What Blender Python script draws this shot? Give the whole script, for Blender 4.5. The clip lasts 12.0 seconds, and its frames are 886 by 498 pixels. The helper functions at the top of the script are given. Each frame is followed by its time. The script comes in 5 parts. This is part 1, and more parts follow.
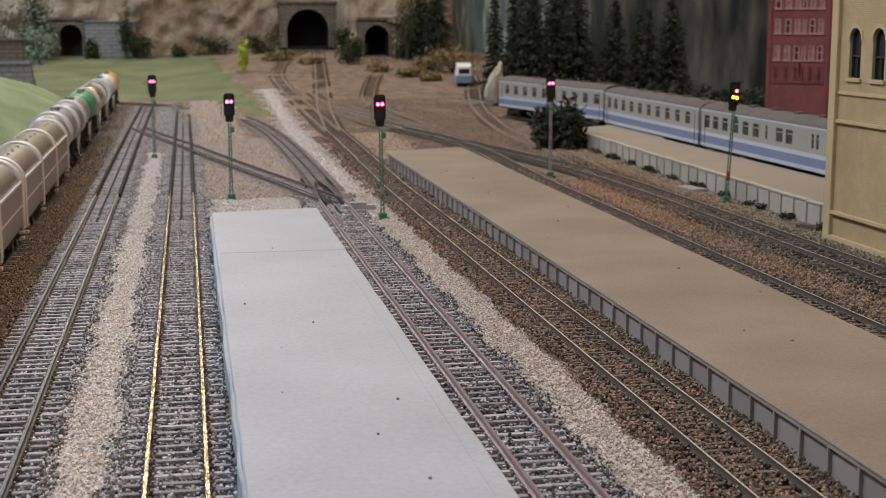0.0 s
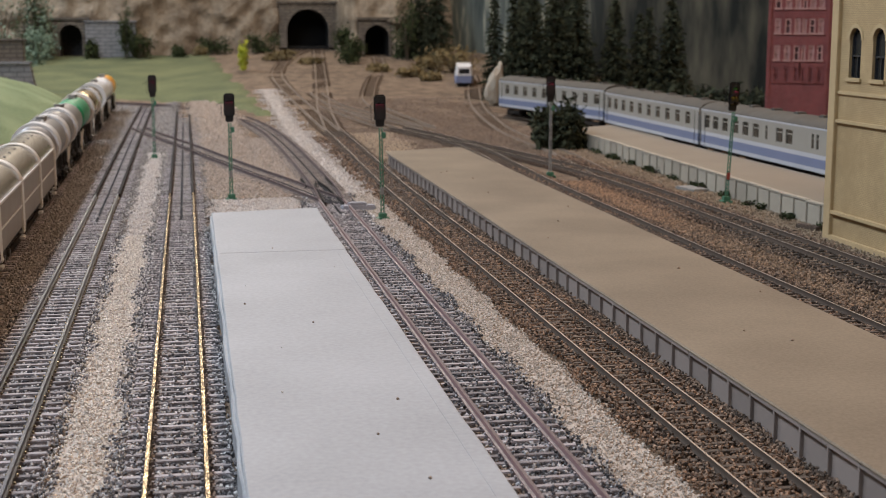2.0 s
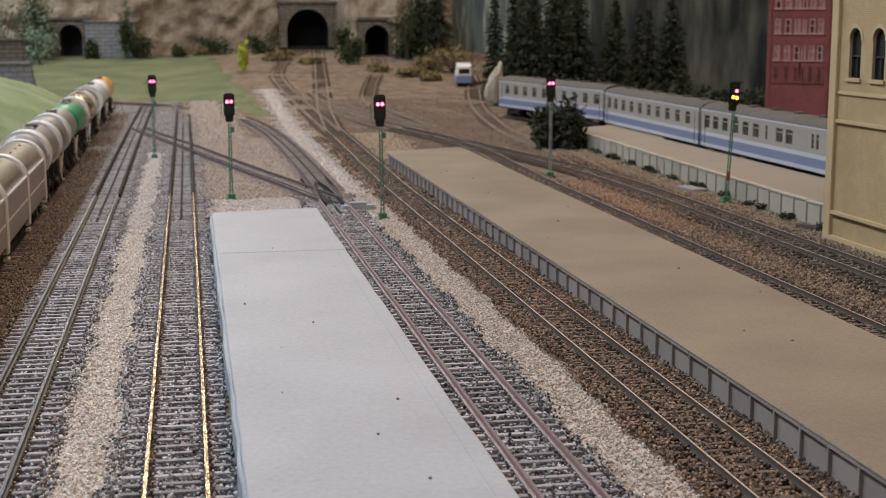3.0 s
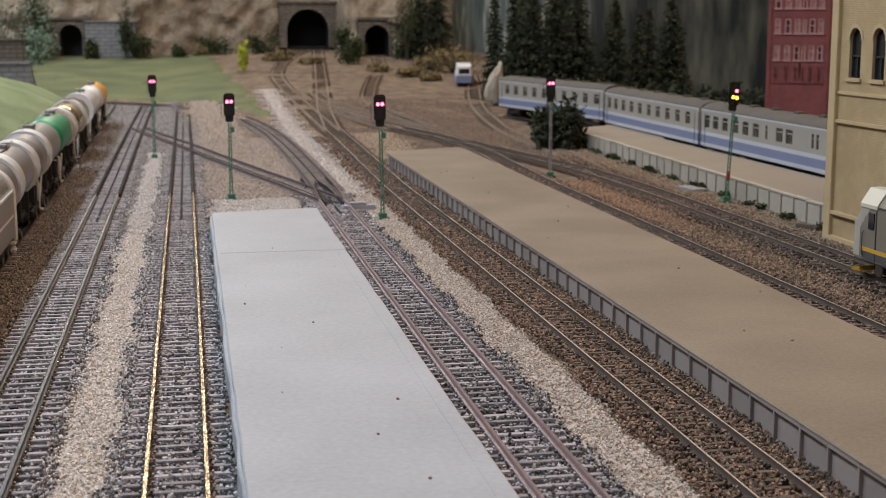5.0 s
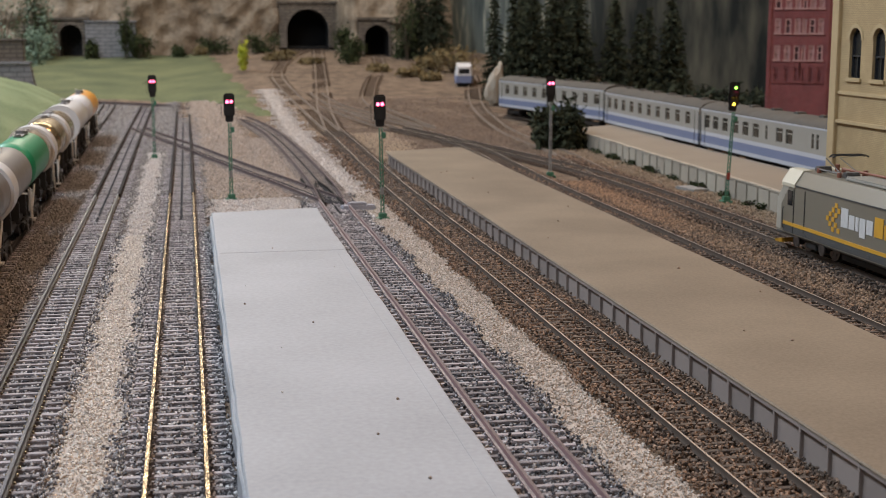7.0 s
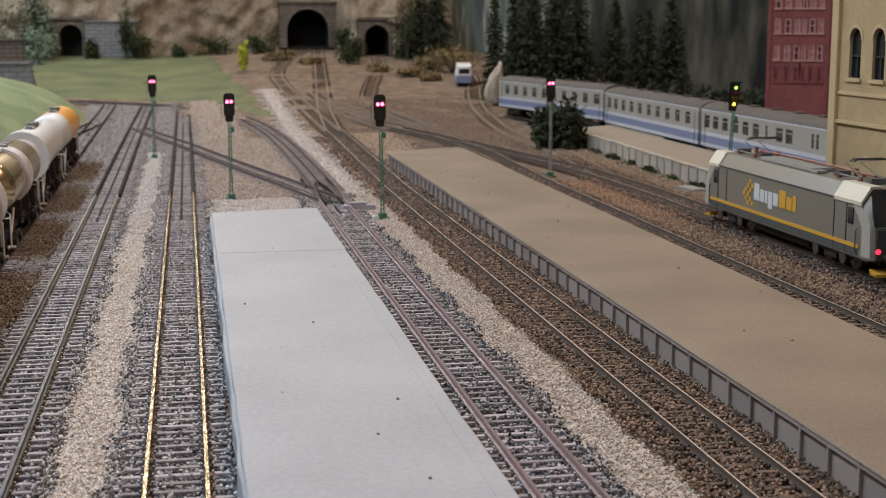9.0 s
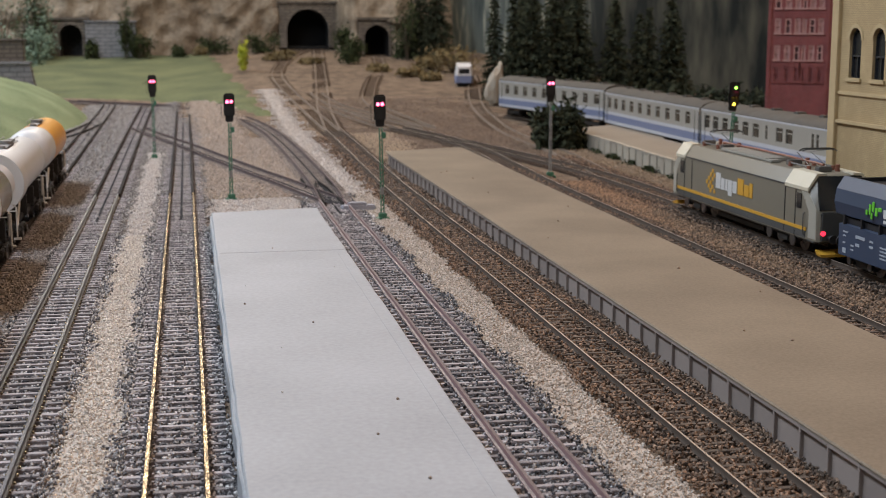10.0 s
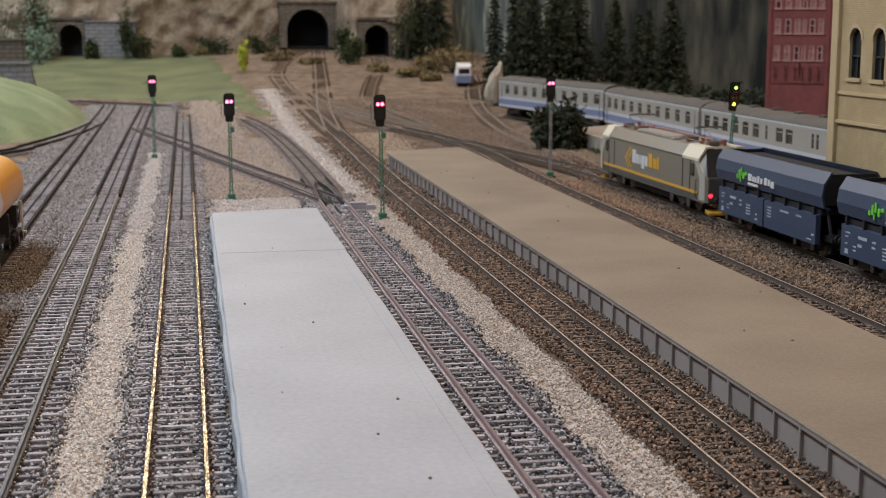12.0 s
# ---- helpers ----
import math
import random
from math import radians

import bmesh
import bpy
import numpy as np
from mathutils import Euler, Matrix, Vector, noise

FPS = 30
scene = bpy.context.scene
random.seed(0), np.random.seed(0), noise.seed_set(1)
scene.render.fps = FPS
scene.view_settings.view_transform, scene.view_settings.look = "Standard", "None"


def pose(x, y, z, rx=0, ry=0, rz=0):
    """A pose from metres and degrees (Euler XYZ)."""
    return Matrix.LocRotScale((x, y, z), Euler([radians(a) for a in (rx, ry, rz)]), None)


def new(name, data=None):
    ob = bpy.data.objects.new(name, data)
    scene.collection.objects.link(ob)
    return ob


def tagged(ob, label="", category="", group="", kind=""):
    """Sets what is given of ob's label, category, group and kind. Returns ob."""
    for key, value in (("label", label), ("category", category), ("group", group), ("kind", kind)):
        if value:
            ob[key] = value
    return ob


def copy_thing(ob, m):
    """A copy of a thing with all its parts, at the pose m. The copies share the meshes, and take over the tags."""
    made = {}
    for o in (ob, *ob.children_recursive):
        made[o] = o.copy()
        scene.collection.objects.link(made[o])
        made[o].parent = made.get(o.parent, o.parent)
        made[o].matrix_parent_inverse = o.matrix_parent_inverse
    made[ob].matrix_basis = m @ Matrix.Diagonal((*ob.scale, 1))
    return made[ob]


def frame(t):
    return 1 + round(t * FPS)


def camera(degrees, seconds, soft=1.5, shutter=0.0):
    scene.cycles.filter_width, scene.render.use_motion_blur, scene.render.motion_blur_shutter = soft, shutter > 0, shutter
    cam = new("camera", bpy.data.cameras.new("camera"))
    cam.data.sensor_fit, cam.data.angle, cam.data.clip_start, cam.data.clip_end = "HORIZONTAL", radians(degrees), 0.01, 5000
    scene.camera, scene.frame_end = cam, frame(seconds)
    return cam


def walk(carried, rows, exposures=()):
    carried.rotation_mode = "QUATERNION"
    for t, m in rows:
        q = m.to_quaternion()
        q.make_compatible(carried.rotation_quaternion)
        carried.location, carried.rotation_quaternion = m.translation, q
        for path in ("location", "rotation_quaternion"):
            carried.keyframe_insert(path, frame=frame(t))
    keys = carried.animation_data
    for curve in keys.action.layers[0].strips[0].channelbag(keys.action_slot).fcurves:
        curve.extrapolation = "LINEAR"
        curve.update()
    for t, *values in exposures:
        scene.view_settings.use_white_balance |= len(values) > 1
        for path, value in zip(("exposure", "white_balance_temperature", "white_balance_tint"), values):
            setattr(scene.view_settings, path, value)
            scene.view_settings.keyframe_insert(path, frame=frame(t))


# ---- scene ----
# All dimensions below are in millimetres of the model (HO, 1:87) and turned into metres by MM.
MM = 0.001
cam = camera(36.2, 12.0, 0.55, 0.0)
cam.data.dof.use_dof = True
cam.data.dof.focus_distance = 0.52
cam.data.dof.aperture_fstop = 40.0
EYE = pose(0, 0, 0.122, 90 - 9.4855, 0, -10.54)
walk(cam, [(0, EYE), (12, EYE)], exposures=[(0, 0.02, 6450, 19), (12, 0.02, 6450, 19)])

# ---------------------------------------------------------------- light
world = bpy.data.worlds.new("room_air")
scene.world = world
world.use_nodes = True
world.node_tree.nodes["Background"].inputs[0].default_value = (0.92, 0.94, 1.0, 1)
world.node_tree.nodes["Background"].inputs[1].default_value = 0.12


def overhead_lamp(x, y, z, sx, sy, watts, colour):
    data = bpy.data.lights.new("ceiling_tube_light", "AREA")
    data.shape, data.size, data.size_y, data.energy, data.color = "RECTANGLE", sx, sy, watts, colour
    ob = new("ceiling_tube_light", data)
    ob.matrix_world = pose(x, y, z)
    return ob


overhead_lamp(-0.75, 0.5, 1.44, 0.25, 1.5, 33.0, (0.74, 0.90, 1.0))
overhead_lamp(0.1, 2.0, 1.44, 1.5, 0.25, 16.5, (1.0, 0.87, 0.70))
# unseen lamp added low at the far end so the brass rails glint
overhead_lamp(-0.08, 3.75, 1.30, 0.55, 0.30, 13.0, (1.0, 0.90, 0.68))
overhead_lamp(-1.0, 2.4, 1.44, 0.25, 0.9, 25.5, (0.75, 0.91, 1.0))
overhead_lamp(0.9, 0.2, 1.44, 0.25, 1.2, 14.0, (1.0, 0.64, 0.36))


# ---------------------------------------------------------------- materials
def mat(name, a, b=None, rough=0.7, metal=0.0, scale=600.0, bump=0.0, spread=0.5, fine=5.0, island=False, coat=0.0, obj=False, mid=None):
    """Procedural surface: colours a and b mixed by noise at two scales, with relief."""
    m = bpy.data.materials.new(name)
    m.use_nodes = True
    t = m.node_tree
    bs = t.nodes["Principled BSDF"]
    b = b or tuple(c * 0.75 for c in a)
    co = t.nodes.new("ShaderNodeTexCoord")
    n1 = t.nodes.new("ShaderNodeTexNoise")
    n1.inputs["Scale"].default_value = scale
    n1.inputs["Detail"].default_value = 5
    n2 = t.nodes.new("ShaderNodeTexNoise")
    n2.inputs["Scale"].default_value = scale * fine
    n2.inputs["Detail"].default_value = 3
    t.links.new(co.outputs["Object"], n1.inputs["Vector"])
    t.links.new(co.outputs["Object"], n2.inputs["Vector"])
    mx = t.nodes.new("ShaderNodeMix")
    mx.inputs[0].default_value = 0.4
    t.links.new(n1.outputs["Fac"], mx.inputs[2])
    t.links.new(n2.outputs["Fac"], mx.inputs[3])
    src = mx.outputs[0]
    if island or obj:
        g = t.nodes.new("ShaderNodeNewGeometry") if island else t.nodes.new("ShaderNodeObjectInfo")
        mi = t.nodes.new("ShaderNodeMix")
        mi.inputs[0].default_value = 0.75 if island else 0.4
        t.links.new(src, mi.inputs[2])
        t.links.new(g.outputs["Random Per Island" if island else "Random"], mi.inputs[3])
        src = mi.outputs[0]
    rp = t.nodes.new("ShaderNodeValToRGB")
    rp.color_ramp.elements[0].position = 0.1 if island else 0.5 - 0.18 / max(spread, 0.2)
    rp.color_ramp.elements[1].position = 0.9 if island else 0.5 + 0.18 / max(spread, 0.2)
    rp.color_ramp.elements[0].color = (*b, 1)
    rp.color_ramp.elements[1].color = (*a, 1)
    if mid:
        rp.color_ramp.elements.new(0.52).color = (*mid, 1)
    t.links.new(src, rp.inputs[0])
    t.links.new(rp.outputs[0], bs.inputs["Base Color"])
    bs.inputs["Roughness"].default_value = rough
    bs.inputs["Metallic"].default_value = metal
    bs.inputs["Coat Weight"].default_value = coat
    if bump:
        bp = t.nodes.new("ShaderNodeBump")
        bp.inputs["Strength"].default_value = 1.0
        bp.inputs["Distance"].default_value = bump * MM
        t.links.new(mx.outputs[0], bp.inputs["Height"])
        t.links.new(bp.outputs[0], bs.inputs["Normal"])
    return m


def glow(name, colour, power):
    m = bpy.data.materials.new(name)
    m.use_nodes = True
    bs = m.node_tree.nodes["Principled BSDF"]
    bs.inputs["Base Color"].default_value = (*colour, 1)
    bs.inputs["Emission Color"].default_value = (*colour, 1)
    bs.inputs["Emission Strength"].default_value = power
    return m


def brick_mat(name, a, b, mortar, course, rough=0.85):
    """Courses of bricks at model size on faces that stand upright."""
    m = mat(name, a, b, rough, scale=45, bump=0.0, spread=1.1)
    t = m.node_tree
    bs = t.nodes["Principled BSDF"]
    ramp = next(n for n in t.nodes if n.type == "VALTORGB")
    co = t.nodes.new("ShaderNodeTexCoord")
    sp = t.nodes.new("ShaderNodeSeparateXYZ")
    cb = t.nodes.new("ShaderNodeCombineXYZ")
    ad = t.nodes.new("ShaderNodeMath")
    t.links.new(co.outputs["Object"], sp.inputs[0])
    t.links.new(sp.outputs[0], ad.inputs[0])
    t.links.new(sp.outputs[1], ad.inputs[1])
    t.links.new(ad.outputs[0], cb.inputs[0])
    t.links.new(sp.outputs[2], cb.inputs[1])
    br = t.nodes.new("ShaderNodeTexBrick")
    br.inputs["Scale"].default_value = 1.0
    br.inputs["Brick Width"].default_value = course * 2.8 * MM
    br.inputs["Row Height"].default_value = course * MM
    br.inputs["Mortar Size"].default_value = course * 0.13 * MM
    br.inputs["Mortar"].default_value = (*mortar, 1)
    t.links.new(cb.outputs[0], br.inputs["Vector"])
    t.links.new(ramp.outputs[0], br.inputs["Color1"])
    t.links.new(ramp.outputs[0], br.inputs["Color2"])
    t.links.new(br.outputs["Color"], bs.inputs["Base Color"])
    bp = t.nodes.new("ShaderNodeBump")
    bp.invert = True
    bp.inputs["Distance"].default_value = 0.15 * MM
    t.links.new(br.outputs["Fac"], bp.inputs["Height"])
    t.links.new(bp.outputs[0], bs.inputs["Normal"])
    return m


def backdrop_mat():
    """A painted board: misty grey-green forest, its tone scaled up towards the far end."""
    m = mat("painted_forest", (0.27, 0.26, 0.195), (0.008, 0.012, 0.012), 0.9, scale=7, fine=6, spread=0.9)
    t = m.node_tree
    n1 = [n for n in t.nodes if n.type == "TEX_NOISE"]
    co = next(n for n in t.nodes if n.type == "TEX_COORD")
    mp = t.nodes.new("ShaderNodeMapping")
    mp.inputs["Scale"].default_value = (1.0, 1.0, 0.3)
    t.links.new(co.outputs["Object"], mp.inputs[0])
    for n in n1:
        t.links.new(mp.outputs[0], n.inputs["Vector"])
    ramp = next(n for n in t.nodes if n.type == "VALTORGB")
    mid = ramp.color_ramp.elements.new(0.5)
    mid.color = (0.043, 0.051, 0.048, 1)
    sp = t.nodes.new("ShaderNodeSeparateXYZ")
    t.links.new(co.outputs["Object"], sp.inputs[0])
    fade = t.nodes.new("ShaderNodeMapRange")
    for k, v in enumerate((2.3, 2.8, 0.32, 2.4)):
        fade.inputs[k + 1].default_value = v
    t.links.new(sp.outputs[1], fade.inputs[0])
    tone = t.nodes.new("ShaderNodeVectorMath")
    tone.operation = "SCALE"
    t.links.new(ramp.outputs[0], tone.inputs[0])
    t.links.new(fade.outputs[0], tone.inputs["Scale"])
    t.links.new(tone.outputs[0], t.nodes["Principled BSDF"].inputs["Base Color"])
    return m


M = {
    "ground": mat("dirt", (0.225, 0.166, 0.119), (0.085, 0.062, 0.045), 0.95, scale=45, bump=3.0, fine=7, spread=1.5),
    "grass": mat("grass_mat", (0.142, 0.152, 0.076), (0.082, 0.096, 0.052), 0.95, scale=12, bump=2.0, fine=25, spread=1.6),
    "mound": mat("pale_grass", (0.25, 0.29, 0.16), (0.13, 0.165, 0.085), 0.95, scale=18, bump=2.5, fine=30, spread=1.3),
    "bal_grey": mat("ballast_grey", (0.72, 0.69, 0.67), (0.03, 0.03, 0.034), 0.85, island=True, mid=(0.20, 0.19, 0.195)),
    "bal_dark": mat("ballast_dark", (0.56, 0.55, 0.555), (0.008, 0.008, 0.011), 0.8, island=True, mid=(0.10, 0.10, 0.108)),
    "bal_beige": mat("ballast_beige", (0.60, 0.53, 0.46), (0.29, 0.25, 0.21), 0.85, island=True),
    "bal_light": mat("ballast_light", (0.80, 0.73, 0.65), (0.36, 0.315, 0.27), 0.85, island=True),
    "bal_white": mat("ballast_white", (0.60, 0.55, 0.51), (0.38, 0.345, 0.315), 0.85, island=True),
    "bal_brown": mat("ballast_brown", (0.35, 0.23, 0.155), (0.025, 0.017, 0.012), 0.85, island=True, mid=(0.15, 0.097, 0.065)),
    "bal_dirt": mat("ballast_dirt", (0.26, 0.19, 0.138), (0.12, 0.088, 0.066), 0.9, island=True),
    "bal_rust": mat("ballast_rust", (0.45, 0.28, 0.17), (0.10, 0.066, 0.045), 0.85, island=True),
    "bal_sand": mat("ballast_sand", (0.33, 0.25, 0.17), (0.15, 0.112, 0.078), 0.9, island=True),
    "bal_pink": mat("ballast_pink", (0.46, 0.385, 0.325), (0.25, 0.205, 0.17), 0.85, island=True),
    "bal_mid": mat("ballast_mid", (0.37, 0.342, 0.322), (0.13, 0.118, 0.11), 0.85, island=True),
    "bal_tan": mat("ballast_tan", (0.44, 0.345, 0.245), (0.31, 0.24, 0.17), 0.9, island=True),
    "bed_light": mat("gravel_bed_light", (0.50, 0.44, 0.385), (0.34, 0.295, 0.255), 0.9, scale=500, bump=0.4, spread=1.2),
    "bed_grey": mat("gravel_bed_grey", (0.26, 0.238, 0.222), (0.15, 0.136, 0.126), 0.9, scale=500, bump=0.4, spread=1.2),
    "bed_tan": mat("gravel_bed_tan", (0.36, 0.28, 0.20), (0.26, 0.20, 0.142), 0.9, scale=400, bump=0.4, spread=1.2),
    "sleeper_grey": mat("sleeper_grey", (0.33, 0.30, 0.308), (0.13, 0.117, 0.122), 0.6, scale=260, bump=0.25, spread=1.2, obj=True),
    "sleeper_brown": mat("sleeper_brown", (0.12, 0.088, 0.066), (0.045, 0.034, 0.027), 0.7, scale=300, bump=0.15, obj=True),
    "rail_steel": mat("rail_steel", (0.20, 0.215, 0.255), (0.09, 0.09, 0.10), 0.36, 0.85, scale=80, spread=0.8),
    "rail_brass": mat("rail_brass", (0.60, 0.49, 0.31), (0.18, 0.13, 0.085), 0.25, 0.95, scale=150, spread=1.6, bump=0.7, fine=1.6),
    "rail_red": mat("rail_red", (0.24, 0.19, 0.19), (0.13, 0.10, 0.10), 0.4, 0.4, scale=90, spread=0.8),
    # rail heads' reflected brightness put into the base colour, little metal
    "rail_silver": mat("rail_silver", (0.66, 0.56, 0.45), (0.42, 0.34, 0.26), 0.35, 0.35, scale=80, spread=0.8),
    "sleeper_mid": mat("sleeper_mid", (0.34, 0.295, 0.265), (0.16, 0.138, 0.125), 0.8, scale=300, bump=0.15, obj=True),
    "sleeper_dirt": mat("sleeper_dirt", (0.165, 0.122, 0.088), (0.10, 0.074, 0.055), 0.9, scale=300, obj=True),
    "rust_side": mat("rail_side_rust", (0.11, 0.077, 0.055), (0.06, 0.042, 0.031), 0.85, scale=200),
    "red_side": mat("rail_side_red", (0.33, 0.205, 0.20), (0.21, 0.125, 0.122), 0.6, scale=200),
    "rail_hill": mat("rail_hill", (0.25, 0.19, 0.14), (0.15, 0.112, 0.083), 0.8, 0.0, scale=80),
    "rail_dull": mat("rail_dull", (0.15, 0.112, 0.108), (0.08, 0.06, 0.058), 0.75, 0.0, scale=80),
    "rail_dark": mat("rail_dark", (0.038, 0.032, 0.029), (0.018, 0.015, 0.014), 0.85, 0.0, scale=80),
    "stud": mat("stud", (0.025, 0.025, 0.028), (0.015, 0.015, 0.018), 0.9, 0.0),
    "white_board": mat("white_board", (0.345, 0.357, 0.375), (0.262, 0.272, 0.285), 0.6, scale=13, bump=0.12, fine=40, spread=1.2),
    "tan_board": mat("tan_board", (0.21, 0.168, 0.117), (0.142, 0.110, 0.075), 0.75, scale=16, bump=0.12, fine=50, spread=1.3),
    "tan_edge": mat("tan_edge", (0.31, 0.255, 0.225), (0.21, 0.172, 0.152), 0.7, scale=60, obj=True),
    "cream_edge": mat("cream_edge", (0.40, 0.36, 0.29), (0.28, 0.245, 0.195), 0.8, scale=60, obj=True),
    "plat_sand": mat("plat_sand", (0.25, 0.212, 0.162), (0.185, 0.155, 0.117), 0.85, scale=20, bump=0.2, fine=30),
    "rock": mat("rock", (0.29, 0.238, 0.175), (0.15, 0.119, 0.088), 0.95, scale=22, bump=9.0, fine=5, spread=1.4),
    "stone": brick_mat("stone_blocks", (0.18, 0.152, 0.12), (0.08, 0.068, 0.055), (0.06, 0.05, 0.042), 7),
    "stone_pale": brick_mat("pale_stone_blocks", (0.235, 0.24, 0.25), (0.15, 0.152, 0.16), (0.11, 0.11, 0.115), 8),
    # darker copy of the stone: hazy tunnel shade put into its colour
    "stone_shaded": brick_mat("shaded_stone_blocks", (0.085, 0.078, 0.072), (0.045, 0.042, 0.039), (0.03, 0.028, 0.026), 7),
    # shade of the tunnel mouths painted as a near-black surface
    "black": mat("tunnel_shade", (0.006, 0.006, 0.006), (0.003, 0.003, 0.003), 0.95),
    "red_brick": brick_mat("red_brick", (0.29, 0.08, 0.083), (0.14, 0.036, 0.04), (0.25, 0.12, 0.12), 1.4),
    "cream_brick": brick_mat("cream_brick", (0.52, 0.375, 0.195), (0.38, 0.265, 0.13), (0.34, 0.235, 0.12), 1.0),
    "cream_trim": mat("cream_trim", (0.52, 0.385, 0.21), (0.40, 0.285, 0.15), 0.75, scale=60),
    "glass_dark": mat("glass_dark", (0.022, 0.024, 0.027), (0.010, 0.011, 0.013), 0.12, scale=60),
    "coach_glass": mat("coach_window_glass", (0.105, 0.088, 0.068), (0.03, 0.027, 0.024), 0.15, scale=55, spread=1.2),
    "frame_black": mat("frame_black", (0.02, 0.02, 0.022), None, 0.5),
    "red_pane": mat("red_pane", (0.10, 0.045, 0.05), (0.06, 0.025, 0.03), 0.5),
    "pale_frame": mat("pale_frame", (0.50, 0.30, 0.29), None, 0.6),
    "needles": mat("needles", (0.066, 0.076, 0.046), (0.018, 0.024, 0.016), 0.9, island=True),
    "leaf": mat("leaf", (0.06, 0.075, 0.03), (0.02, 0.028, 0.014), 0.9, island=True),
    "leaf_dry": mat("leaf_dry", (0.25, 0.195, 0.095), (0.12, 0.092, 0.05), 0.9, island=True),
    "leaf_yellow": mat("leaf_yellow", (0.50, 0.52, 0.03), (0.25, 0.28, 0.03), 0.8, island=True),
    "leaf_blue": mat("leaf_bluegreen", (0.24, 0.32, 0.23), (0.09, 0.13, 0.095), 0.9, island=True),
    "bark": mat("bark", (0.07, 0.05, 0.035), None, 0.9),
    "sig_green": mat("signal_green", (0.06, 0.20, 0.125), (0.03, 0.11, 0.065), 0.55, scale=300),
    "sig_black": mat("signal_black", (0.012, 0.011, 0.012), (0.006, 0.006, 0.006), 0.5),
    "sig_grey": mat("signal_grey", (0.25, 0.25, 0.24), None, 0.6),
    "sig_red": mat("signal_redband", (0.30, 0.05, 0.035), None, 0.6),
    "lamp_red": glow("lamp_red", (1.0, 0.10, 0.20), 9.0),
    "tail_red": glow("tail_red", (1.0, 0.03, 0.06), 2.2),
    "mark_grey": mat("marking_grey", (0.40, 0.43, 0.48), (0.26, 0.29, 0.33), 0.5, scale=300),
    "lamp_yellow": glow("lamp_yellow", (1.0, 0.62, 0.05), 6.0),
    "lamp_green": glow("lamp_green", (0.25, 1.0, 0.06), 6.0),
    "lens_dark": mat("lens_dark", (0.02, 0.004, 0.005), None, 0.15),
    "loco_grey": mat("loco_grey", (0.20, 0.176, 0.134), (0.172, 0.151, 0.115), 0.42, scale=40, spread=0.4),
    "loco_dark": mat("loco_dark", (0.085, 0.085, 0.082), None, 0.5, scale=60),
    "loco_cream": mat("loco_cream", (0.62, 0.56, 0.43), (0.55, 0.49, 0.375), 0.4, scale=60),
    "cab_grey": mat("cab_grey", (0.40, 0.37, 0.31), (0.34, 0.315, 0.26), 0.45, scale=60),
    "yellow": mat("loco_yellow", (0.66, 0.35, 0.04), (0.54, 0.285, 0.035), 0.4, scale=80),
    "white": mat("marking_white", (0.64, 0.63, 0.61), None, 0.5),
    "chassis": mat("chassis", (0.022, 0.020, 0.019), (0.010, 0.010, 0.010), 0.6, scale=200),
    "wheel": mat("wheel_steel", (0.30, 0.29, 0.28), (0.12, 0.11, 0.11), 0.35, 0.9),
    "insul_red": mat("roof_cable", (0.26, 0.09, 0.055), None, 0.5),
    "roof_kit": mat("roof_kit", (0.16, 0.155, 0.15), None, 0.45, 0.4),
    "navy": mat("navy", (0.044, 0.063, 0.106), (0.036, 0.052, 0.088), 0.36, scale=50, spread=0.5),
    "navy_dark": mat("navy_dark", (0.012, 0.011, 0.013), None, 0.6),
    "leafgreen": mat("marking_green", (0.16, 0.62, 0.05), None, 0.5),
    "tank_white": mat("tank_white", (0.66, 0.66, 0.66), (0.55, 0.55, 0.55), 0.3, scale=40),
    # chrome whose golden reflections are put into the base colour
    "tank_chrome": mat("tank_chrome", (0.60, 0.47, 0.28), (0.42, 0.33, 0.20), 0.18, 0.85, scale=40),
    "tank_orange": mat("tank_orange", (0.80, 0.36, 0.02), (0.68, 0.30, 0.02), 0.3, scale=40),
    "tank_green": mat("tank_green", (0.015, 0.26, 0.115), (0.012, 0.2, 0.09), 0.35, scale=40),
    "tank_grey": mat("tank_grey", (0.30, 0.29, 0.28), (0.17, 0.165, 0.16), 0.4, 0.3, scale=40),
    "van_side": mat("van_side", (0.30, 0.262, 0.215), (0.19, 0.162, 0.13), 0.45, 0.1, scale=30),
    "van_roof": mat("van_roof", (0.66, 0.63, 0.57), (0.50, 0.47, 0.42), 0.2, 0.88, scale=30),
    "van_rib": mat("van_rib", (0.68, 0.66, 0.62), (0.54, 0.52, 0.48), 0.4, scale=60),
    "coach_grey": mat("coach_grey", (0.335, 0.318, 0.28), (0.275, 0.26, 0.228), 0.4, scale=30),
    "coach_blue": mat("coach_blue", (0.165, 0.20, 0.315), (0.14, 0.17, 0.275), 0.4, scale=30),
    "coach_pale": mat("coach_pale", (0.48, 0.49, 0.53), (0.41, 0.42, 0.455), 0.4, scale=30),
    "coach_roof": mat("coach_roof", (0.125, 0.118, 0.105), (0.075, 0.07, 0.062), 0.85, scale=40),
    "motor_grey": mat("motor_grey", (0.34, 0.35, 0.40), None, 0.5),
    "room_wall": mat("room_wall", (0.55, 0.53, 0.49), (0.50, 0.48, 0.45), 0.9, scale=3),
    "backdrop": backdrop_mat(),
}


